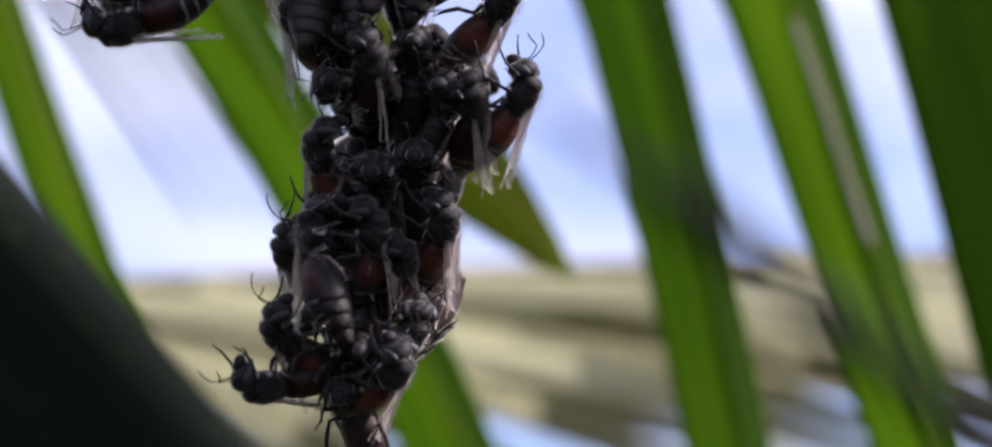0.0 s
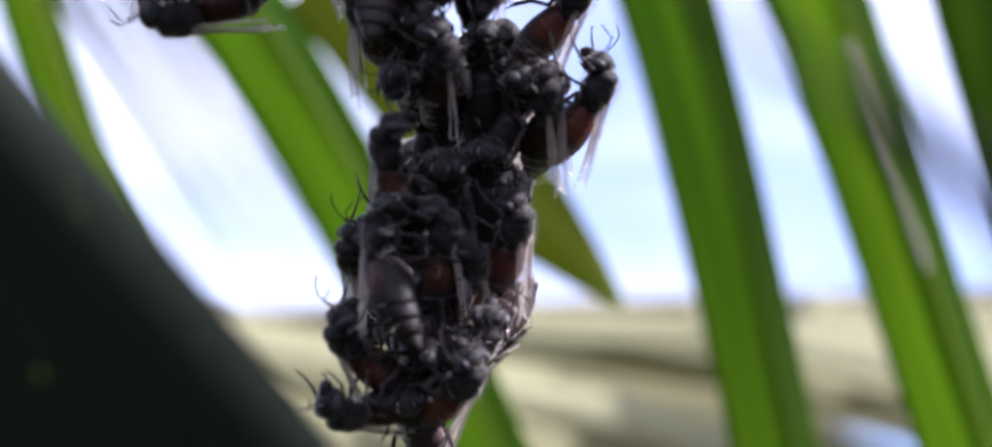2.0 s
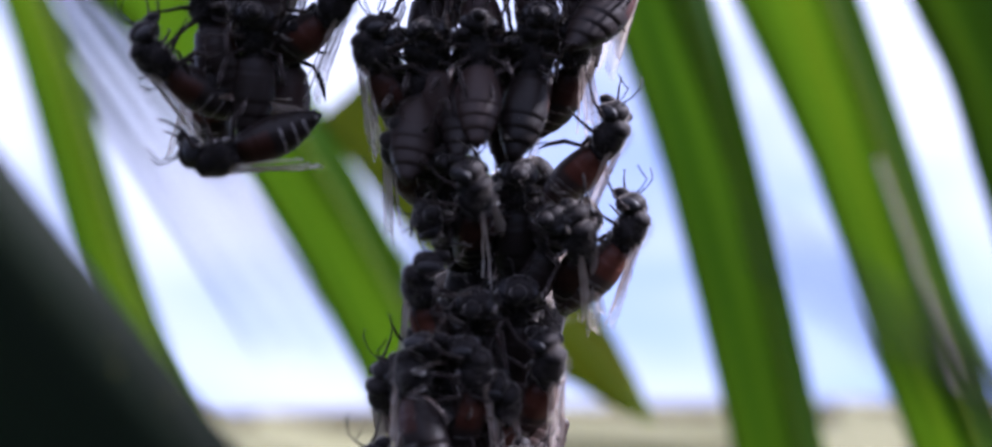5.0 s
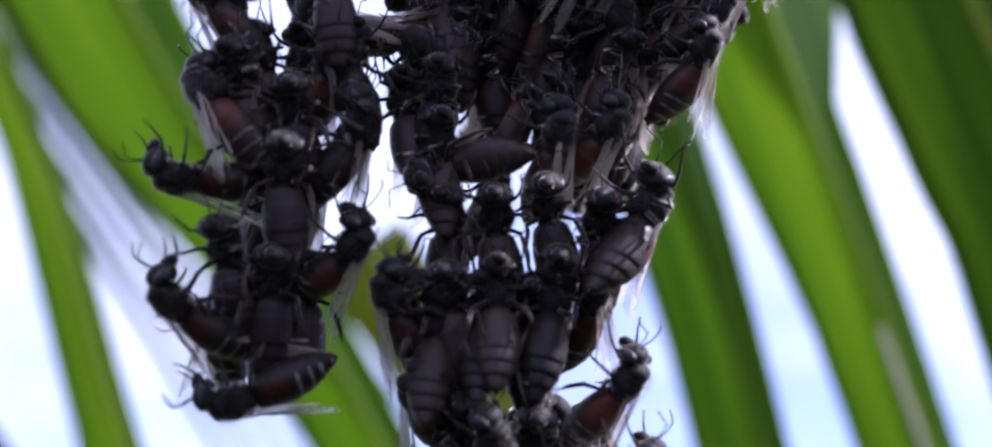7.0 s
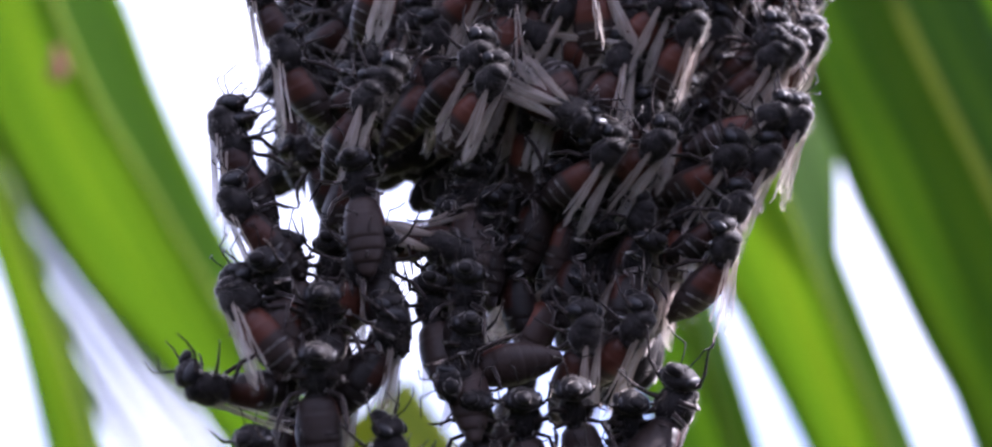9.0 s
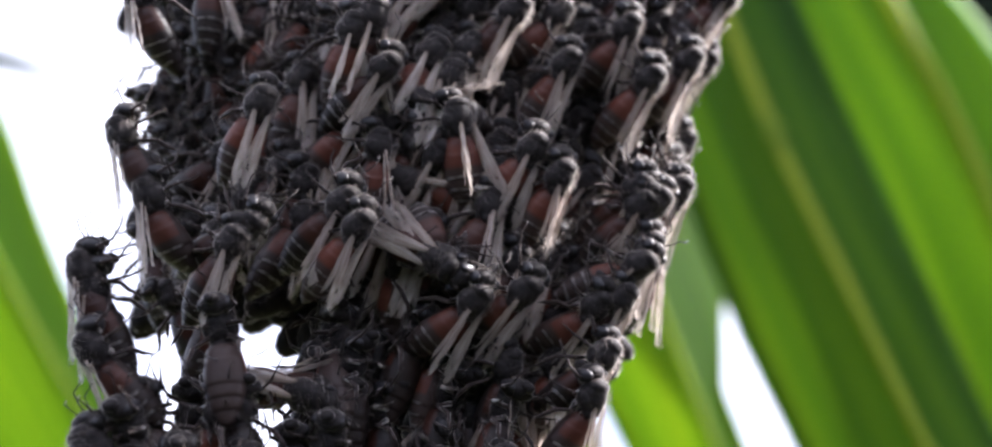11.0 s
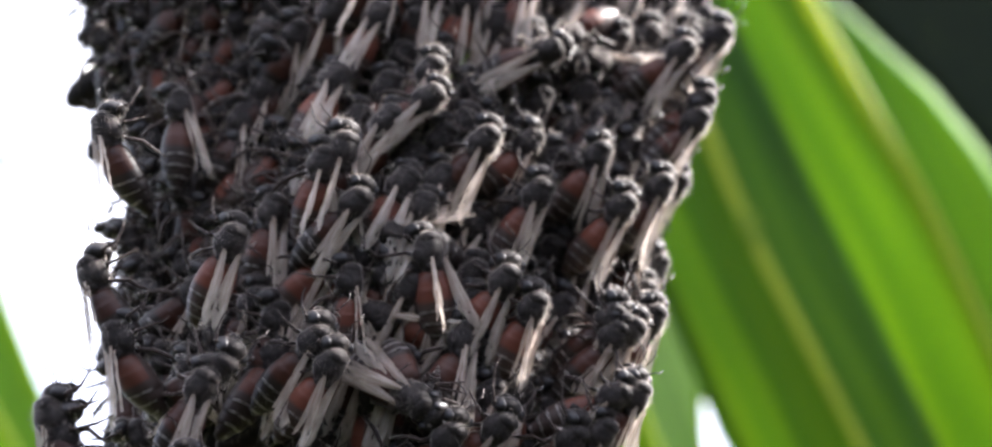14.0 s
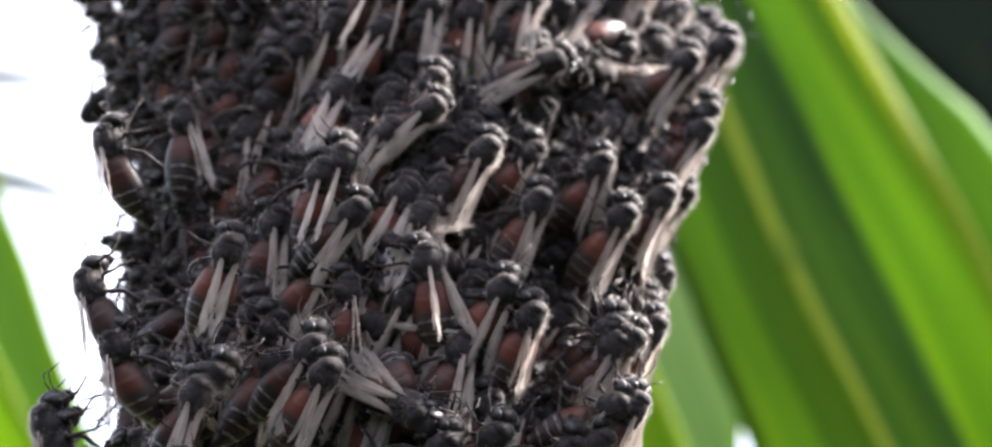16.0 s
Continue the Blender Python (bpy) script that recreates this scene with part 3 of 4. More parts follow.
def build_frond():
    frond = hung("palm_frond")
    tagged(frond, "green palm frond with long hanging ribbed leaflets", "palm frond")
    leaflet(frond, [(-14, 138, 165), (8, 138, 108), (19, 138, 75), (28.9, 138, 43), (39.2, 138, 0), (49.5, 138, -50)], [14, 12, 11, 9.3, 9.3, 9], [18, 13, 5, 3.8, 3.6, 3.4], M_LEAF_HALF_SHADE, fold=20, seed=3, margin=True)
    d = leaflet(frond, [(2, 128, 180), (20, 132, 125), (31, 134, 100), (40.5, 135, 73), (51, 136, 43), (64.7, 137, 0), (80.5, 138, -50)], [20, 16, 15, 12.3, 9.8, 9.3, 9], [34, 26, 17, 5, 4.6, 4.4, 4], M_LEAF, fold=20, seed=4, rib_size=0.8, margin=True)
    e = leaflet(frond, [(31, 119, 172), (44, 120, 136), (52, 120, 109.7), (61.5, 120, 85), (69, 121, 66), (78, 122, 43), (98, 123, -40)], [16, 16, 15.5, 17.5, 17.5, 17.5, 15], [13, 13, 13, 12, 12, 11, 10], M_LEAF_HALF_SHADE, M_RIB_YELLOW, fold=9, seed=5, rib_size=1.3)
    leaflet(frond, [(57, 123, 178), (66.5, 123, 152.5), (74.5, 123, 132), (81, 123, 116), (87.5, 124, 95), (101, 128, 50), (122, 138, -30)], [15, 18, 19, 19, 18, 15, 13], [1, 4.5, 11.5, 14, 14, 14, 13], M_LEAF_MID, M_RIB_YELLOW, fold=3, seed=6, rib_size=1.5)
    b = leaflet(frond, [(-118, 150, 215), (-94, 150, 150), (-80, 150, 115), (-62, 150, 85), (-42, 150, 54), (-24, 150, 25), (-5, 150, -10), (8, 150, -40)], [22, 22, 20, 19, 10.5, 10, 9.5, 9], [8, 9, 11, 7, 5, 4, 4.5, 4.5], M_LEAF, fold=16, seed=7, margin=True)
    leaflet(frond, [(-117, 165, 140), (-103, 165, 110), (-91, 165, 84), (-81, 165, 63), (-69, 165, 30), (-60, 165, 7), (-53, 165, -14), (-40, 165, -52)], [5, 5, 5, 7, 7.5, 8.5, 8.5, 8], [2, 2, 2.5, 2.5, 2.3, 2.3, 2.3, 2.3], M_LEAF, seed=8, margin=True)
    leaflet(frond, [(-26, 142, 52), (-10, 142, 32), (5, 142, 16), (18.6, 142, 1.2)], 8.5, 7.0, M_LEAF_YELLOW, seed=9, tip=0.5, label="yellowing pointed leaflet tip")
    # the dry white mine along one leaflet, and the knot on another's midrib
    bm = bmesh.new()
    rng = random.Random(4)
    for k in range(46):
        s = k / 45
        x, z = 50.9 + 10.8 * s + rng.uniform(-0.15, 0.15), 39.5 - 32.5 * s
        ball(bm, (x, 135.2, z), (0.45 + 0.2 * rng.random(), 0.18, 0.5), 6, 4)
    me = mesh_of("leaf_mine", bm, M_SCAR)
    me.transform(Matrix.Translation((0, 0, Z0)))
    part("leaf_mine", me, None, d, "dry pale insect mine along the blade")
    bm = bmesh.new()
    ball(bm, (-80.8, 147, 108.7), (1.6, 0.5, 2.6), 10, 8)
    ball(bm, (-81.3, 147, 111.7), (0.8, 0.4, 1.4), 8, 6)
    me = mesh_of("brown_spot", bm, M_SPOT)
    me.transform(Matrix.Translation((0, 0, Z0)))
    part("brown_spot", me, None, b, "rust-brown blotch on the blade")
    bm = bmesh.new()
    ball(bm, (51.7, 119.4, 110.6), (1.7, 0.8, 2.3), 10, 8)
    ball(bm, (52.5, 119.4, 108), (1.1, 0.7, 1.6), 10, 8)
    me = mesh_of("knot", bm, M_RIB)
    me.transform(Matrix.Translation((0, 0, Z0)))
    part("knot", me, None, e, "yellow knot on the midrib")
    return frond


build_frond()


def build_far_fronds():
    """A second frond further back: thin pale leaflets that hang in a fan."""
    fan = hung("far_frond")
    tagged(fan, "pale thin palm leaflets of a frond further back", "palm frond")
    rng = random.Random(6)
    for k in range(8):
        s = k / 7
        x, z = -152 + 30 * s, 136 + 6 * s
        leaflet(fan, [(x, 262, z), (x + 32, 262, z - 39 + 2 * s), (x + 62 + 6 * s, 262, z - 80 + 4 * s), (x + 92 + 12 * s, 262, z - 124 + 8 * s)],
                1.3 + 0.7 * rng.random(), 1.3 + 0.7 * rng.random(), M_LEAF_PALE, M_RIB_DARK, 10, 30 + k, 0.2, 0.3, 0.6)
    for tip, base, seed in (((-106, 300, 245), (-193, 300, 247), 71), ((-95, 300, 205), (-185, 300, 222), 72)):
        mid = [(a + b) / 2 for a, b in zip(tip, base)]
        leaflet(fan, [base, (mid[0], 300, mid[2] + 4), tip], 5, 5, M_LEAF_PALE, M_RIB_DARK, 8, seed, 0.2, 0.4, 0.6)
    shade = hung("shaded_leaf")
    tagged(shade, "broad leaf behind the frond, deep shade put in its colour", "leaf")
    leaflet(shade, [(80.7, 168, 236.7), (115.4, 168, 187.9), (150.1, 168, 138.9)], 26, 30, M_LEAF_FULL_SHADE, M_RIB_DARK, 8, 44)


build_far_fronds()


def build_pale_frond():
    """A sun-bleached frond that lies almost level further off; its leaflets run along it and sag, with the sky between their ends."""
    low = hung("pale_frond")
    tagged(low, "sun-bleached straw and olive palm frond lying almost level", "palm frond")
    rng = random.Random(15)
    for k in range(62):
        x = -660 + 17.5 * k + rng.uniform(-6, 6)
        z = 3 + 0.035 * x + rng.uniform(-5, 2)
        drop = radians(rng.gauss(8 + 0.006 * x, 3.0))
        ln = rng.uniform(330, 470)
        pts = [(x + ln * s * math.cos(drop), 690 + 14 * ((k * 7) % 25), z - ln * s * math.sin(drop) - 40 * s * s) for s in (0, 0.33, 0.66, 1)]
        mat = M_LEAF_OLIVE if k % 7 == 3 else M_LEAF_STRAW
        leaflet(low, pts, rng.uniform(10, 16), rng.uniform(10, 16), mat, M_RIB_STRAW, 10, 90 + k, 0.4, 0.9, 0.4, face=(0.2, -0.7, 0.7))
    bm = bmesh.new()
    tube(bm, [(-700 + 140 * k, 775, 4 + 0.035 * (-700 + 140 * k)) for k in range(11)], [7] * 11, 8)
    me = mesh_of("stalk", bm, M_BARK)
    me.transform(Matrix.Translation((0, 0, Z0)))
    part("stalk", me, None, low, "dry brown frond stalk")


build_pale_frond()


def build_shade_frond():
    """Unseen frond, added above to keep the sun off the upper leaflets."""
    top = hung("overhanging_frond")
    tagged(top, "unseen palm frond added to shade leaflets and lower bees", "palm frond")
    for k in range(6):
        y = 136 + 14 * k
        leaflet(top, [(310, y, 262), (280, y, 256), (250, y, 252), (218, y, 250)], 9, 9, M_LEAF, M_RIB, 8, 50 + k, 0.3, 0.7, 0.3)
    # leaflets added to the same frond, unseen beside the nest, shade its lower end
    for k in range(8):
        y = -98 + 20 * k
        leaflet(top, [(150, y + 20, 150), (118, y + 10, 130), (96, y + 4, 104), (86, y, 40), (84, y, -50)], 12, 12, M_LEAF_FULL_SHADE, M_RIB_DARK, 8, 60 + k, 0.3, 0.7, 0.3)


build_shade_frond()


def build_near_leaf():
    leaf = hung("near_leaf")
    tagged(leaf, "leaf blade close to the lens, shade put in its dark colour", "leaf")
    # its upper edge runs down to the right
    w, ex, ez = 13.0, -12.7, 4.7
    nx, nz = -0.77, -0.636
    cx, cz = ex + nx * w, ez + nz * w
    d = (0.636, -0.77)
    leaflet(leaf, [(cx - d[0] * 60, -33, cz - d[1] * 60), (cx - d[0] * 25, -33, cz - d[1] * 25), (cx, -33, cz), (cx + d[0] * 30, -33, cz + d[1] * 30)], w, w, M_LEAF_FULL_SHADE, M_RIB_DARK, 4, 12)
    strand = hung("leaf_fibre")
    tagged(strand, "thin dark dry leaf fibre close to the lens", "fibre")
    bm = bmesh.new()
    c, v = (7.6, 3.2), (0.80, -0.60)
    span = [-2.6 + 1.3 * k for k in range(17)]
    tube(bm, [(c[0] + v[0] * s, -58, c[1] + v[1] * s + 0.12 * math.sin(s * 0.7)) for s in span], [min(0.45, 0.06 + 0.10 * k) * (1 + 0.35 * math.sin(2.3 * k)) for k in range(17)], 8)
    me = mesh_of("fibre", bm, M_FIBRE)
    me.transform(Matrix.Translation((0, 0, Z0)))
    part("fibre", me, None, strand)
    bm = bmesh.new()                                     # a finer thread that has split off along it
    tube(bm, [(c[0] + v[0] * s + 0.10 * s, -58.3, c[1] + v[1] * s + 0.32 - 0.02 * s * s) for s in (1.0, 2.0, 3.0, 4.0, 5.0)], [0.05, 0.14, 0.17, 0.12, 0.03], 6)
    me = mesh_of("split_end", bm, M_FIBRE)
    me.transform(Matrix.Translation((0, 0, Z0)))
    part("split_end", me, None, strand)


build_near_leaf()


# bees that stand out, one by one
# hanging lobe
lobe_bee = bee(5, -16.3, 15.3, -164, y=-2.4, roll=-90, tilt=12, size=0.98)
bee(5, -20.0, 20.8, 138, y=-3.3, roll=-80, tilt=25, size=0.98)
side_bee = bee(5, -20.2, 27.8, 175, y=-3.2, roll=-90, tilt=25, size=0.98)
bee(3, -10.1, 24.4, 52, y=-1.8, roll=80, tilt=25, size=0.98)
bee(1, -14.0, 28.6, 87, y=-3.4, roll=185, tilt=23, size=0.98)
bee(2, -17.2, 24.1, 100, y=-2.6, roll=160, tilt=23, size=0.98)
bee(6, -14.6, 22.5, 87, y=-2.2, roll=190, tilt=25, size=0.98)
bee(3, -17.2, 19.3, -171, y=-2.0, roll=-70, tilt=25, size=0.98)
bee(0, -19.0, 33.2, 122, y=-3.0, roll=-50, tilt=0, size=1.00)
bee(7, -10.0, 31.7, 69, y=-1.8, roll=65, tilt=25, size=0.98)
bee(2, -13.9, 32.5, 96, y=-2.4, roll=185, tilt=25, size=0.98)
bee(6, -11.9, 35.7, 78, y=-1.6, roll=60, tilt=25, size=0.98)
bee(1, -16.8, 34.4, 99, y=-3.0, roll=150, tilt=25, size=0.98)
bee(6, -12.7, 28.0, 72, y=-0.8, roll=60, tilt=25, size=0.98)
bee(7, -13.0, 22.5, 83, y=0.4, roll=200, tilt=25, size=0.98)
bee(0, -17.8, 21.3, 81, y=0.6, roll=-60, tilt=25, size=0.98)
bee(2, -16.2, 35.7, 101, y=-1.5, roll=180, tilt=8, size=0.98)
bee(1, -11.0, 36.0, 93, y=-1.0, roll=210, tilt=8, size=0.98)
bee(6, -13.8, 36.0, 95, y=0.2, roll=170, tilt=5, size=0.98)
# hanging column, from its tip upwards
bee(6, -7.2, -2.2, 123, y=-1.3, roll=-80, tilt=39, size=0.98)
tail_bee = bee(5, -7.0, -6.2, -178, y=-1.2, roll=-90, tilt=43, size=0.98)
bee(3, -1.1, -3.6, 33, y=-0.3, roll=25, tilt=40, size=0.98)
bee(7, -0.5, -4.4, 53, y=-0.9, roll=75, tilt=37, size=0.98)
bee(1, -3.5, -6.0, 109, y=0.9, roll=170, tilt=40, size=0.98)
bee(6, -5.3, 3.6, 94, y=-1.0, roll=-110, tilt=0, size=1.10)
bee(6, -5.1, 8.5, 95, y=-0.9, roll=-80, tilt=33, size=0.98)
bee(7, -1.8, 3.8, 88, y=-1.0, roll=75, tilt=22, size=0.98)
bee(2, -1.8, 7.2, 94, y=0.4, roll=170, tilt=44, size=0.98)
bee(6, -7.0, 2.5, 108, y=1.0, roll=-60, tilt=41, size=0.98)
bee(1, -3.6, 0.7, 94, y=0.8, roll=180, tilt=34, size=0.98)
bee(4, -1.9, 13.6, 92, y=-1.5, roll=55, tilt=43, size=0.98)
bee(0, -4.2, 12.2, -169, y=0.2, roll=190, tilt=45, size=0.98)
bee(3, -6.5, 16.3, 103, y=-0.5, roll=-65, tilt=45, size=0.98)
bee(7, -7.4, 21.2, 103, y=-0.6, roll=-70, tilt=36, size=0.98)
bee(2, -4.7, 22.0, 98, y=-0.9, roll=175, tilt=19, size=0.98)
bee(6, -2.0, 22.1, 93, y=-0.9, roll=185, tilt=0, size=0.98)
bee(1, -4.0, 15.3, 88, y=0.6, roll=190, tilt=43, size=0.98)
bee(5, 5.6, 17.3, 55, y=0.4, roll=65, tilt=28, size=0.98)
arm_bee = bee(5, 6.8, 12.0, 62, y=0.6, roll=75, tilt=19, size=0.98)
bee(0, 1.2, 21.9, 82, y=0.2, roll=170, tilt=0, size=1.02)
bee(2, 0.3, 14.2, 85, y=0.4, roll=185, tilt=27, size=0.98)
bee(3, 2.5, 11.7, 68, y=0.6, roll=150, tilt=36, size=0.98)
bee(6, 4.0, 11.3, 88, y=-0.2, roll=35, tilt=36, size=0.98)
bee(7, 2.3, 4.2, 79, y=0.2, roll=55, tilt=32, size=0.98)
bee(1, -0.2, 2.1, 88, y=0.4, roll=80, tilt=45, size=0.98)
bee(0, 0.5, 7.8, 88, y=1.2, roll=180, tilt=37, size=0.98)
bee(2, 0.4, -2.2, 58, y=0.2, roll=30, tilt=45, size=0.98)
bee(3, -0.6, -2.9, -144, y=1.2, roll=200, tilt=45, size=0.98)
bee(6, -2.9, -3.3, 82, y=0.6, roll=190, tilt=45, size=0.98)
bee(1, 3.6, 22.4, 85, y=0.9, roll=60, tilt=34, size=0.98)
bee(6, -4.8, 4.6, 95, y=1.6, roll=180, tilt=5, size=1.00)
bee(2, -3.0, 1.6, 85, y=1.8, roll=200, tilt=0, size=1.00)
# join of column and lobe
bee(5, -8.1, 21.7, 109, y=-1.5, roll=-70, tilt=25, size=0.98)
bee(3, 6.8, 27.7, 67, y=1.0, roll=150, tilt=0, size=1.15)
bee(2, 0.8, 27.5, 98, y=0.2, roll=180, tilt=25, size=0.98)
bee(0, 1.4, 23.2, 81, y=0.1, roll=180, tilt=25, size=0.98)
bee(1, -2.2, 26.7, 93, y=0.0, roll=180, tilt=23, size=0.98)
bee(6, -5.3, 20.4, 87, y=-0.4, roll=185, tilt=0, size=1.04)
bee(7, -2.7, 21.4, 89, y=-0.3, roll=175, tilt=2, size=0.98)
bee(0, -5.0, 26.7, 92, y=0.2, roll=170, tilt=25, size=0.98)
bee(2, 3.8, 26.8, 87, y=0.8, roll=200, tilt=25, size=0.98)
bee(3, -6.0, 29.1, -159, y=-0.6, roll=150, tilt=25, size=0.98)
bee(6, -0.2, 21.6, 89, y=0.8, roll=185, tilt=25, size=0.98)
bee(7, 4.6, 32.4, 56, y=1.0, roll=60, tilt=25, size=0.98)
bee(0, 1.5, 31.8, 79, y=0.2, roll=40, tilt=25, size=0.98)
bee(2, -5.6, 34.2, 83, y=-0.6, roll=170, tilt=13, size=0.95)
bee(1, -7.8, 33.6, 98, y=0.3, roll=185, tilt=8, size=0.98)
bee(0, -10.0, 31.3, 64, y=-1.5, roll=120, tilt=13, size=0.95)
bee(1, -5.6, 31.0, 87, y=-0.6, roll=190, tilt=13, size=0.95)
bee(0, -12.1, 40.6, 99, y=-2.5, roll=170, tilt=13, size=0.95)
# broad part, edges
bee(5, -20.2, 43.6, 104, y=-3.6, roll=-60, tilt=13, size=0.95)
bee(5, -19.2, 38.7, 125, y=-3.7, roll=-70, tilt=13, size=0.95)
bee(1, -18.5, 33.1, 117, y=-3.0, roll=-60, tilt=13, size=0.95)
bee(2, -4.2, 47.0, 58, y=-2.3, roll=43, tilt=28, size=0.95)
bee(1, 14.6, 50.6, 41, y=2.0, roll=43, tilt=18, size=0.95)
bee(0, 13.6, 50.2, 52, y=1.7, roll=48, tilt=23, size=0.95)
bee(3, 11.0, 40.3, 55, y=2.2, roll=50, tilt=15, size=0.98)
edge_bee = bee(3, 13.0, 43.5, 52, y=2.2, roll=58, tilt=18, size=0.95)
climbing_bee = bee(1, 15.0, 46.0, 60, y=2.2, roll=58, tilt=18, size=0.95)
bee(2, 0.6, 45.4, -33, y=-0.8, roll=28, tilt=18, size=0.95)
bee(0, -10.8, 46.6, 34, y=-3.1, roll=48, tilt=28, size=0.95)
high_bee = bee(5, -18.6, 52.4, 111, y=-3.5, roll=-70, tilt=8, size=0.95)
bee(0, 17.6, 61.6, 58, y=3.7, roll=50, tilt=23, size=0.95)
bee(2, 20.6, 67.1, 50, y=4.3, roll=50, tilt=23, size=0.95)
bee(3, 16.4, 52.0, 59, y=3.5, roll=50, tilt=23, size=0.95)
bee(1, 14.1, 50.8, 69, y=1.8, roll=48, tilt=28, size=0.95)
bee(0, 14.6, 59.3, 54, y=1.9, roll=48, tilt=28, size=0.95)
bee(2, 13.4, 46.2, 27, y=1.8, roll=48, tilt=18, size=0.95)
bee(1, 10.2, 37.6, 71, y=1.8, roll=58, tilt=28, size=0.95)
bee(4, 1.8, 55.2, 99, y=-0.6, roll=38, tilt=13, size=1.02)
bee(4, -5.0, 60.7, 77, y=-2.0, roll=38, tilt=18, size=0.95)
bee(2, 21.1, 68.6, 46, y=4.3, roll=58, tilt=23, size=0.95)
bee(0, 22.8, 74.2, 45, y=4.7, roll=58, tilt=23, size=0.95)
bee(3, 19.7, 71.9, 45, y=2.9, roll=48, tilt=23, size=0.95)
bee(1, 10.6, 43.5, 45, y=2.0, roll=58, tilt=28, size=0.95)
bee(2, 1.8, 66.2, 37, y=-0.6, roll=38, tilt=18, size=0.95)
bee(0, 5.5, 63.3, 58, y=0.0, roll=38, tilt=23, size=0.97)
bee(2, 9.0, 59.8, 63, y=0.7, roll=38, tilt=28, size=0.98)
bee(1, 13.2, 63.0, 64, y=1.6, roll=48, tilt=28, size=0.96)
bee(0, 10.0, 70.8, 18, y=1.0, roll=38, tilt=18, size=0.95)
bee(4, -3.7, 61.7, 76, y=-1.8, roll=38, tilt=18, size=1.07)
bee(2, -2.9, 58.1, 49, y=-1.6, roll=43, tilt=23, size=0.95)
bee(0, -10.4, 54.8, 68, y=-3.1, roll=33, tilt=23, size=0.95)
bee(2, -11.6, 45.4, 66, y=-3.5, roll=28, tilt=23, size=0.95)
bee(1, -18.5, 62.3, 106, y=-3.5, roll=-60, tilt=13, size=0.95)
bee(3, -16.8, 48.5, 107, y=-3.2, roll=-60, tilt=13, size=0.95)
bee(0, -19.6, 42.6, 104, y=-3.3, roll=-60, tilt=13, size=0.95)
bee(2, -14.9, 66.7, 99, y=1.5, roll=64, tilt=13, size=0.95)
bee(0, 1.0, 45.3, -59, y=-0.8, roll=38, tilt=18, size=0.95)
bee(1, 2.9, 43.0, 49, y=-0.4, roll=48, tilt=28, size=0.95)
bee(3, 6.0, 43.8, 41, y=0.2, roll=48, tilt=28, size=0.95)
bee(0, 13.5, 51.4, 49, y=1.7, roll=48, tilt=28, size=0.95)
bee(2, 8.4, 51.8, 66, y=0.7, roll=48, tilt=28, size=0.95)
bee(1, 6.6, 53.5, 59, y=0.3, roll=38, tilt=23, size=0.95)
bee(0, -5.2, 48.6, 52, y=-2.1, roll=48, tilt=23, size=0.95)
for ob, words in ((tail_bee, "dark honey bee reaching out at the lower tip of the cluster"), (lobe_bee, "dark honey bee hanging belly up under the side lobe"),
                  (side_bee, "dark honey bee stretching sideways out of the hanging lobe"), (arm_bee, "dark honey bee leaning out beside the hanging column"),
                  (edge_bee, "dark honey bee walking along the edge of the cluster"), (climbing_bee, "dark honey bee climbing up the edge of the cluster"),
                  (high_bee, "dark honey bee at the sky-lit edge of the cluster")):
    tagged(ob, words, "bee", "bees of the cluster")


# ---- the cluster ----
def inside(x, z):
    main = profile(z, LEFT) <= x <= profile(z, RIGHT) and 3 <= z
    lobe = 21 <= z <= 35 and profile(z, LOBE_LEFT) <= x <= profile(z, LOBE_RIGHT)
    return main or lobe


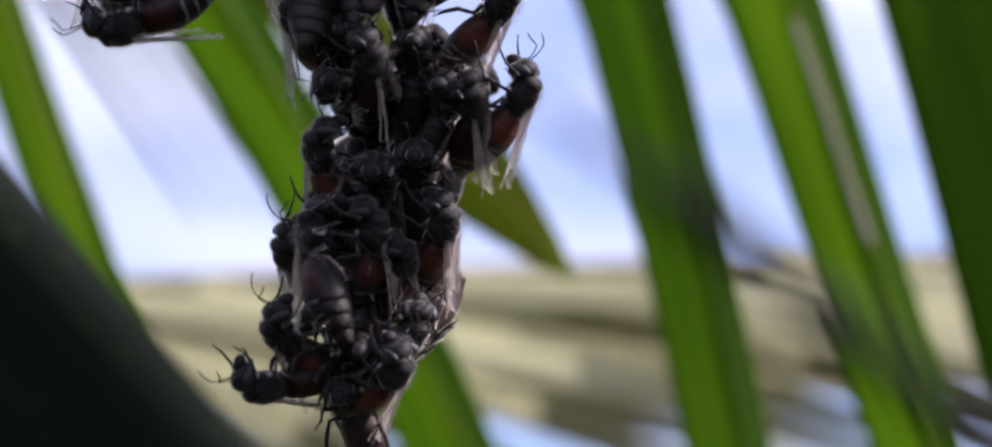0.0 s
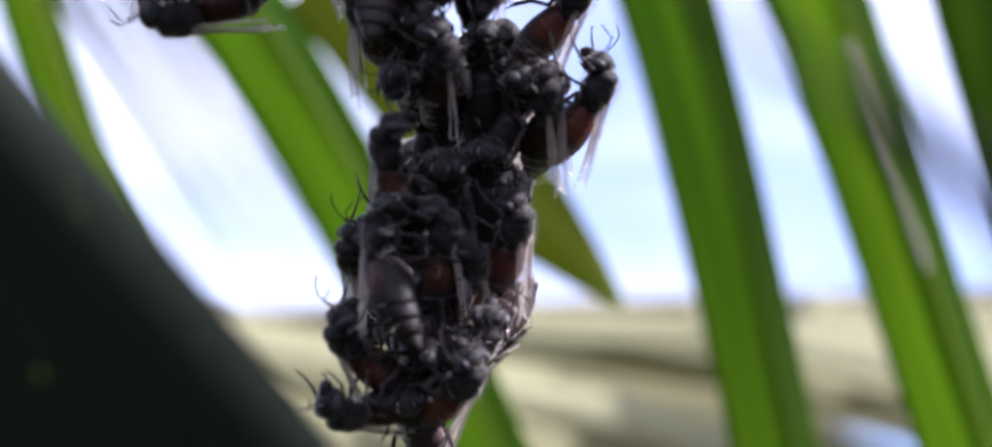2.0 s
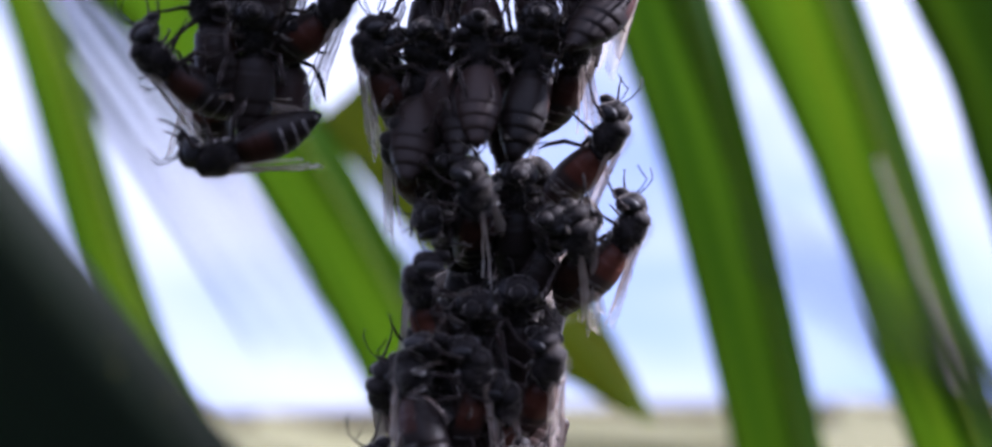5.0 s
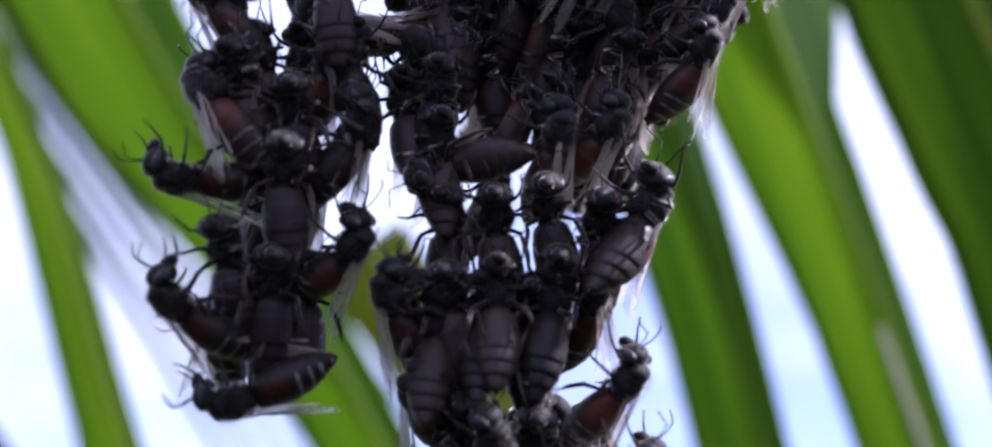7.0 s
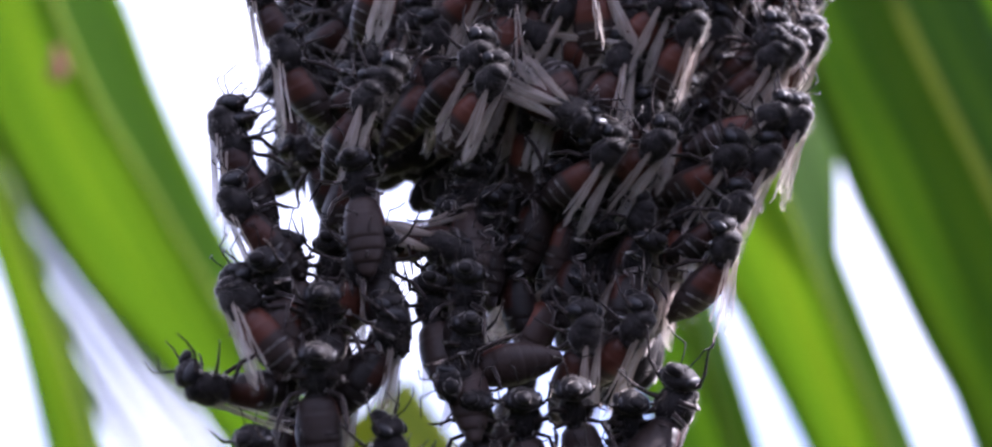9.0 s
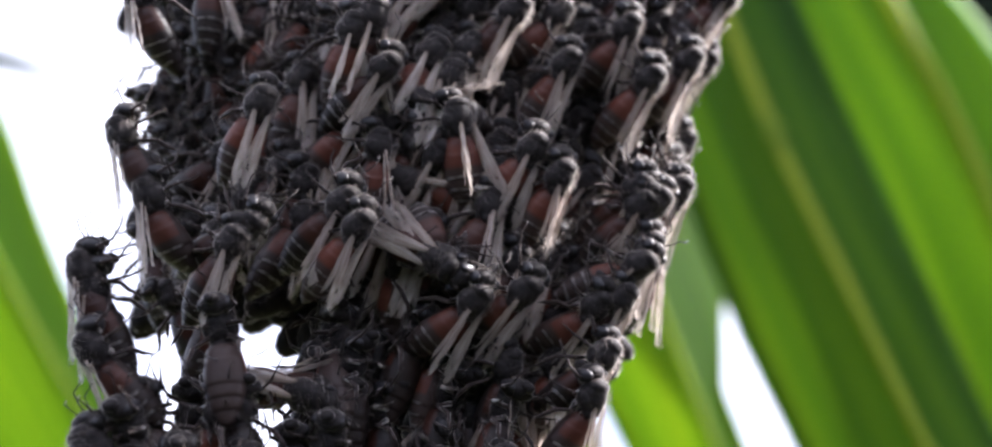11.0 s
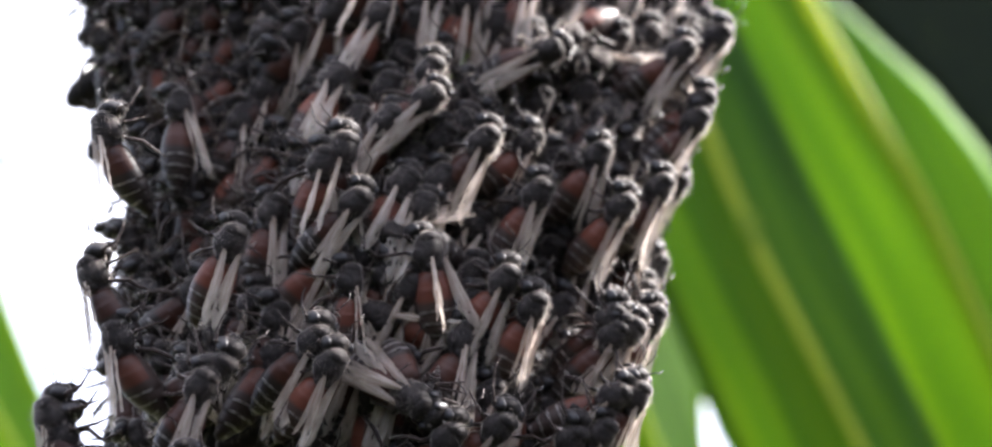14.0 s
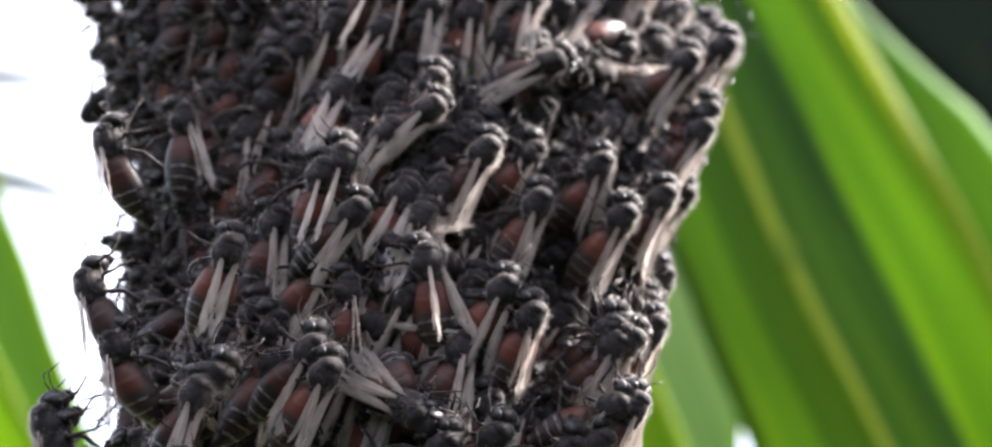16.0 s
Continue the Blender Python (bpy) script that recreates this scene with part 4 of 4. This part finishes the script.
def fill_cluster():
    rng = random.Random(21)
    # above, the bees hang in slanting files, each overlapping the next; below, they cling without order
    lean = Vector((math.cos(radians(64)), math.sin(radians(64))))
    over = Vector((lean.y, -lean.x))
    seats = []
    for i in range(-19, 30):
        for j in range(-5, 26):
            seats.append(Vector((0, 38)) + over * (2.4 * i + rng.gauss(0, 0.35)) + lean * (4.2 * (j + 0.5 * (i % 2)) + rng.gauss(0, 0.7)))
    seats = [(s.x, s.y) for s in seats if 37 < s.y < 83]
    seats += [(rng.uniform(-24, 27), rng.uniform(2, 82)) for _ in range(4000)]
    for px, pz in seats:
        if not (inside(px, pz) and inside(px - 1.2, pz) and inside(px + 1.2, pz)):
            continue
        if len(BEES) > 400 or any((px - a) ** 2 + ((pz - b) * 0.8) ** 2 < (3.1 if pz > 37 else 7.5) for a, b, _ in WHERE):
            continue
        high = min(1, max(0, (pz - 20) / 30))
        lo, hi = profile(pz, LEFT), profile(pz, RIGHT)
        u = max(-1, min(1, (px - (lo + hi) / 2) / max(1, (hi - lo) / 2)))
        back = (8.0 * (1 - math.sqrt(1 - u * u)) + 7.0 * max(0.0, -u - 0.1)) * high
        ang = 88 - 27 * high * (0.8 + 0.4 * u) + rng.gauss(0, 14 - 5 * high) + (rng.random() < 0.06 and abs(u) < 0.6) * rng.choice((110, -90, 180))
        if u < -0.7 and pz > 40:                         # along the sky-lit edge their heads look outward
            ang = rng.gauss(112, 9)
        way = Vector((math.cos(radians(ang)), math.sin(radians(ang))))
        body = [Vector((px, pz)) - way * s for s in (-1.5, 0, 1.5, 3, 4.5, 6)]
        if any((p - Vector(h)).length < (2.3 if k < 2 else 1.45) for p in body for k, h in enumerate(HOLES)):
            continue
        if -12 < px < -5 and pz < 32 or pz < 22 or pz < 34 and px > -3 and rng.random() < 0.5:      # the light shows between the bees here
            continue
        deep = -7 < px < 4 and pz < 47                  # the dark cleft between the lobe and the column
        belly = 180 * deep or 180 * (pz < 36 + rng.uniform(-4, 3))
        bee(rng.choice((0, 0, 1, 1, 2, 3, 6, 6, 7, 7, 4)), px, pz, ang, y=0.2 * px + back + rng.uniform(0.0, 2.6) + 2.2 * (pz < 34) + 2.5 * deep, roll=belly + min(78, rng.gauss(34 * high, 28 - 6 * high) + u * 36) if u > -0.3 or pz < 40 else rng.gauss(72, 15),
            tilt=rng.gauss(8 + 11 * high, 8), size=rng.uniform(0.92, 1.04))


fill_cluster()


def inner_layer():
    """The bees deeper in the cluster, which show only as a dark mass between the outer ones."""
    rng = random.Random(8)
    bm = bmesh.new()
    ball(bm, (0, 0, 0), (1.25, 1.25, 1.5), 8, 6)
    ball(bm, (0, 0, -3.4), (1.3, 1.25, 2.5), 8, 7)
    ball(bm, (0, 0, 1.8), (1.2, 0.9, 0.8), 8, 6)
    bm.verts.index_update()
    co = np.array([v.co[:] for v in bm.verts])
    faces = [[v.index for v in f.verts] for f in bm.faces]
    bm.free()
    verts, polys = [], []
    for k in range(700):
        z = rng.uniform(43, 84) if k < 520 else rng.uniform(34, 44) if k < 640 else rng.uniform(1, 15)
        lo, hi = (profile(z, LEFT) + 2.2, profile(z, RIGHT) - 2.2) if k < 520 else (-2.5, 7.5) if k < 640 else (profile(z, LEFT) + 3.4, profile(z, RIGHT) - 3.6)
        x = rng.uniform(lo, hi)
        if any(((x - a) / 3.6) ** 2 + ((z - 2.4 - b) / (6.2 if k < 640 else 4.0)) ** 2 < 1 for a, b in HOLES):
            continue
        u = (x - (lo + hi) / 2) / ((hi - lo) / 2)
        y = 0.2 * x + (5.6 if k < 640 else 2.6) + 7 * (1 - math.sqrt(max(0, 1 - u * u))) + 7 * max(0.0, -u - 0.1) + rng.uniform(0, 5)
        turn = np.array(Euler((rng.uniform(-0.5, 0.5), rng.uniform(0.2, 0.9), rng.uniform(-0.4, 0.4))).to_matrix())
        base = len(polys) // len(faces) * len(co)
        verts.append(co @ turn.T + np.array((x * MM, y * MM, Z0 + z * MM)))
        polys += [[k + base for k in f] for f in faces]
    me = bpy.data.meshes.new("inner_bees")
    me.from_pydata(np.concatenate(verts).tolist(), [], polys)
    me.polygons.foreach_set("use_smooth", [True] * len(me.polygons))
    me.materials.append(M_THORAX)
    inner = new("inner_bees", me)
    inner.matrix_basis = LEAN
    tagged(inner, "dark packed mass of bees deeper in the cluster", "bees", kind="stuff")


inner_layer()


# ---- things that move ----
def shifted(ob, dx, dz, turn=0.0):
    """The bee's pose moved in the upright plane by millimetres and rocked by degrees."""
    m = ob.matrix_basis.copy()
    return LEAN @ Matrix.Translation((dx * MM, 0, dz * MM)) @ LEAN.inverted() @ m @ Matrix.Rotation(radians(turn), 4, "Z")


def motions():
    rng = random.Random(3)
    for ob, steps in ((tail_bee, ((0, -1.1, 0.9, 8), (0.5, -1.4, 1.0, 4), (1.0, 0, 0, 0), (1.7, 0.2, -0.1, 3), (2.5, -0.2, 0, -4), (3.4, 0.1, 0.1, 2), (16, 0, 0, 0))),
                      (edge_bee, ((0, 0, 0, 0), (8.2, 0, 0, 0), (9.0, 0, 0, 0), (9.4, 2.0, -0.2, -32), (9.8, 1.6, -0.1, -25), (10.2, -0.9, 0.6, 0), (12.3, -0.5, 0.4, 4), (16, -0.5, 0.4, 4))),
                      (climbing_bee, ((0, 0, 0, 0), (9.0, 0, 0, 0), (9.4, 0.1, 1.4, -8), (9.8, 0.4, 0.9, -12), (10.2, -1.2, 2.1, 5), (12.3, -0.2, 0.3, 0), (16, -0.2, 0.3, 0)))):
        walk(ob, [(t, shifted(ob, dx, dz, a)) for t, dx, dz, a in steps])
    for ob in (lobe_bee, side_bee, arm_bee, high_bee):
        rows = [(t, shifted(ob, rng.uniform(-0.12, 0.12), rng.uniform(-0.12, 0.12), rng.uniform(-3, 3))) for t in range(16)]
        walk(ob, rows + [(16, rows[0][1])])


motions()
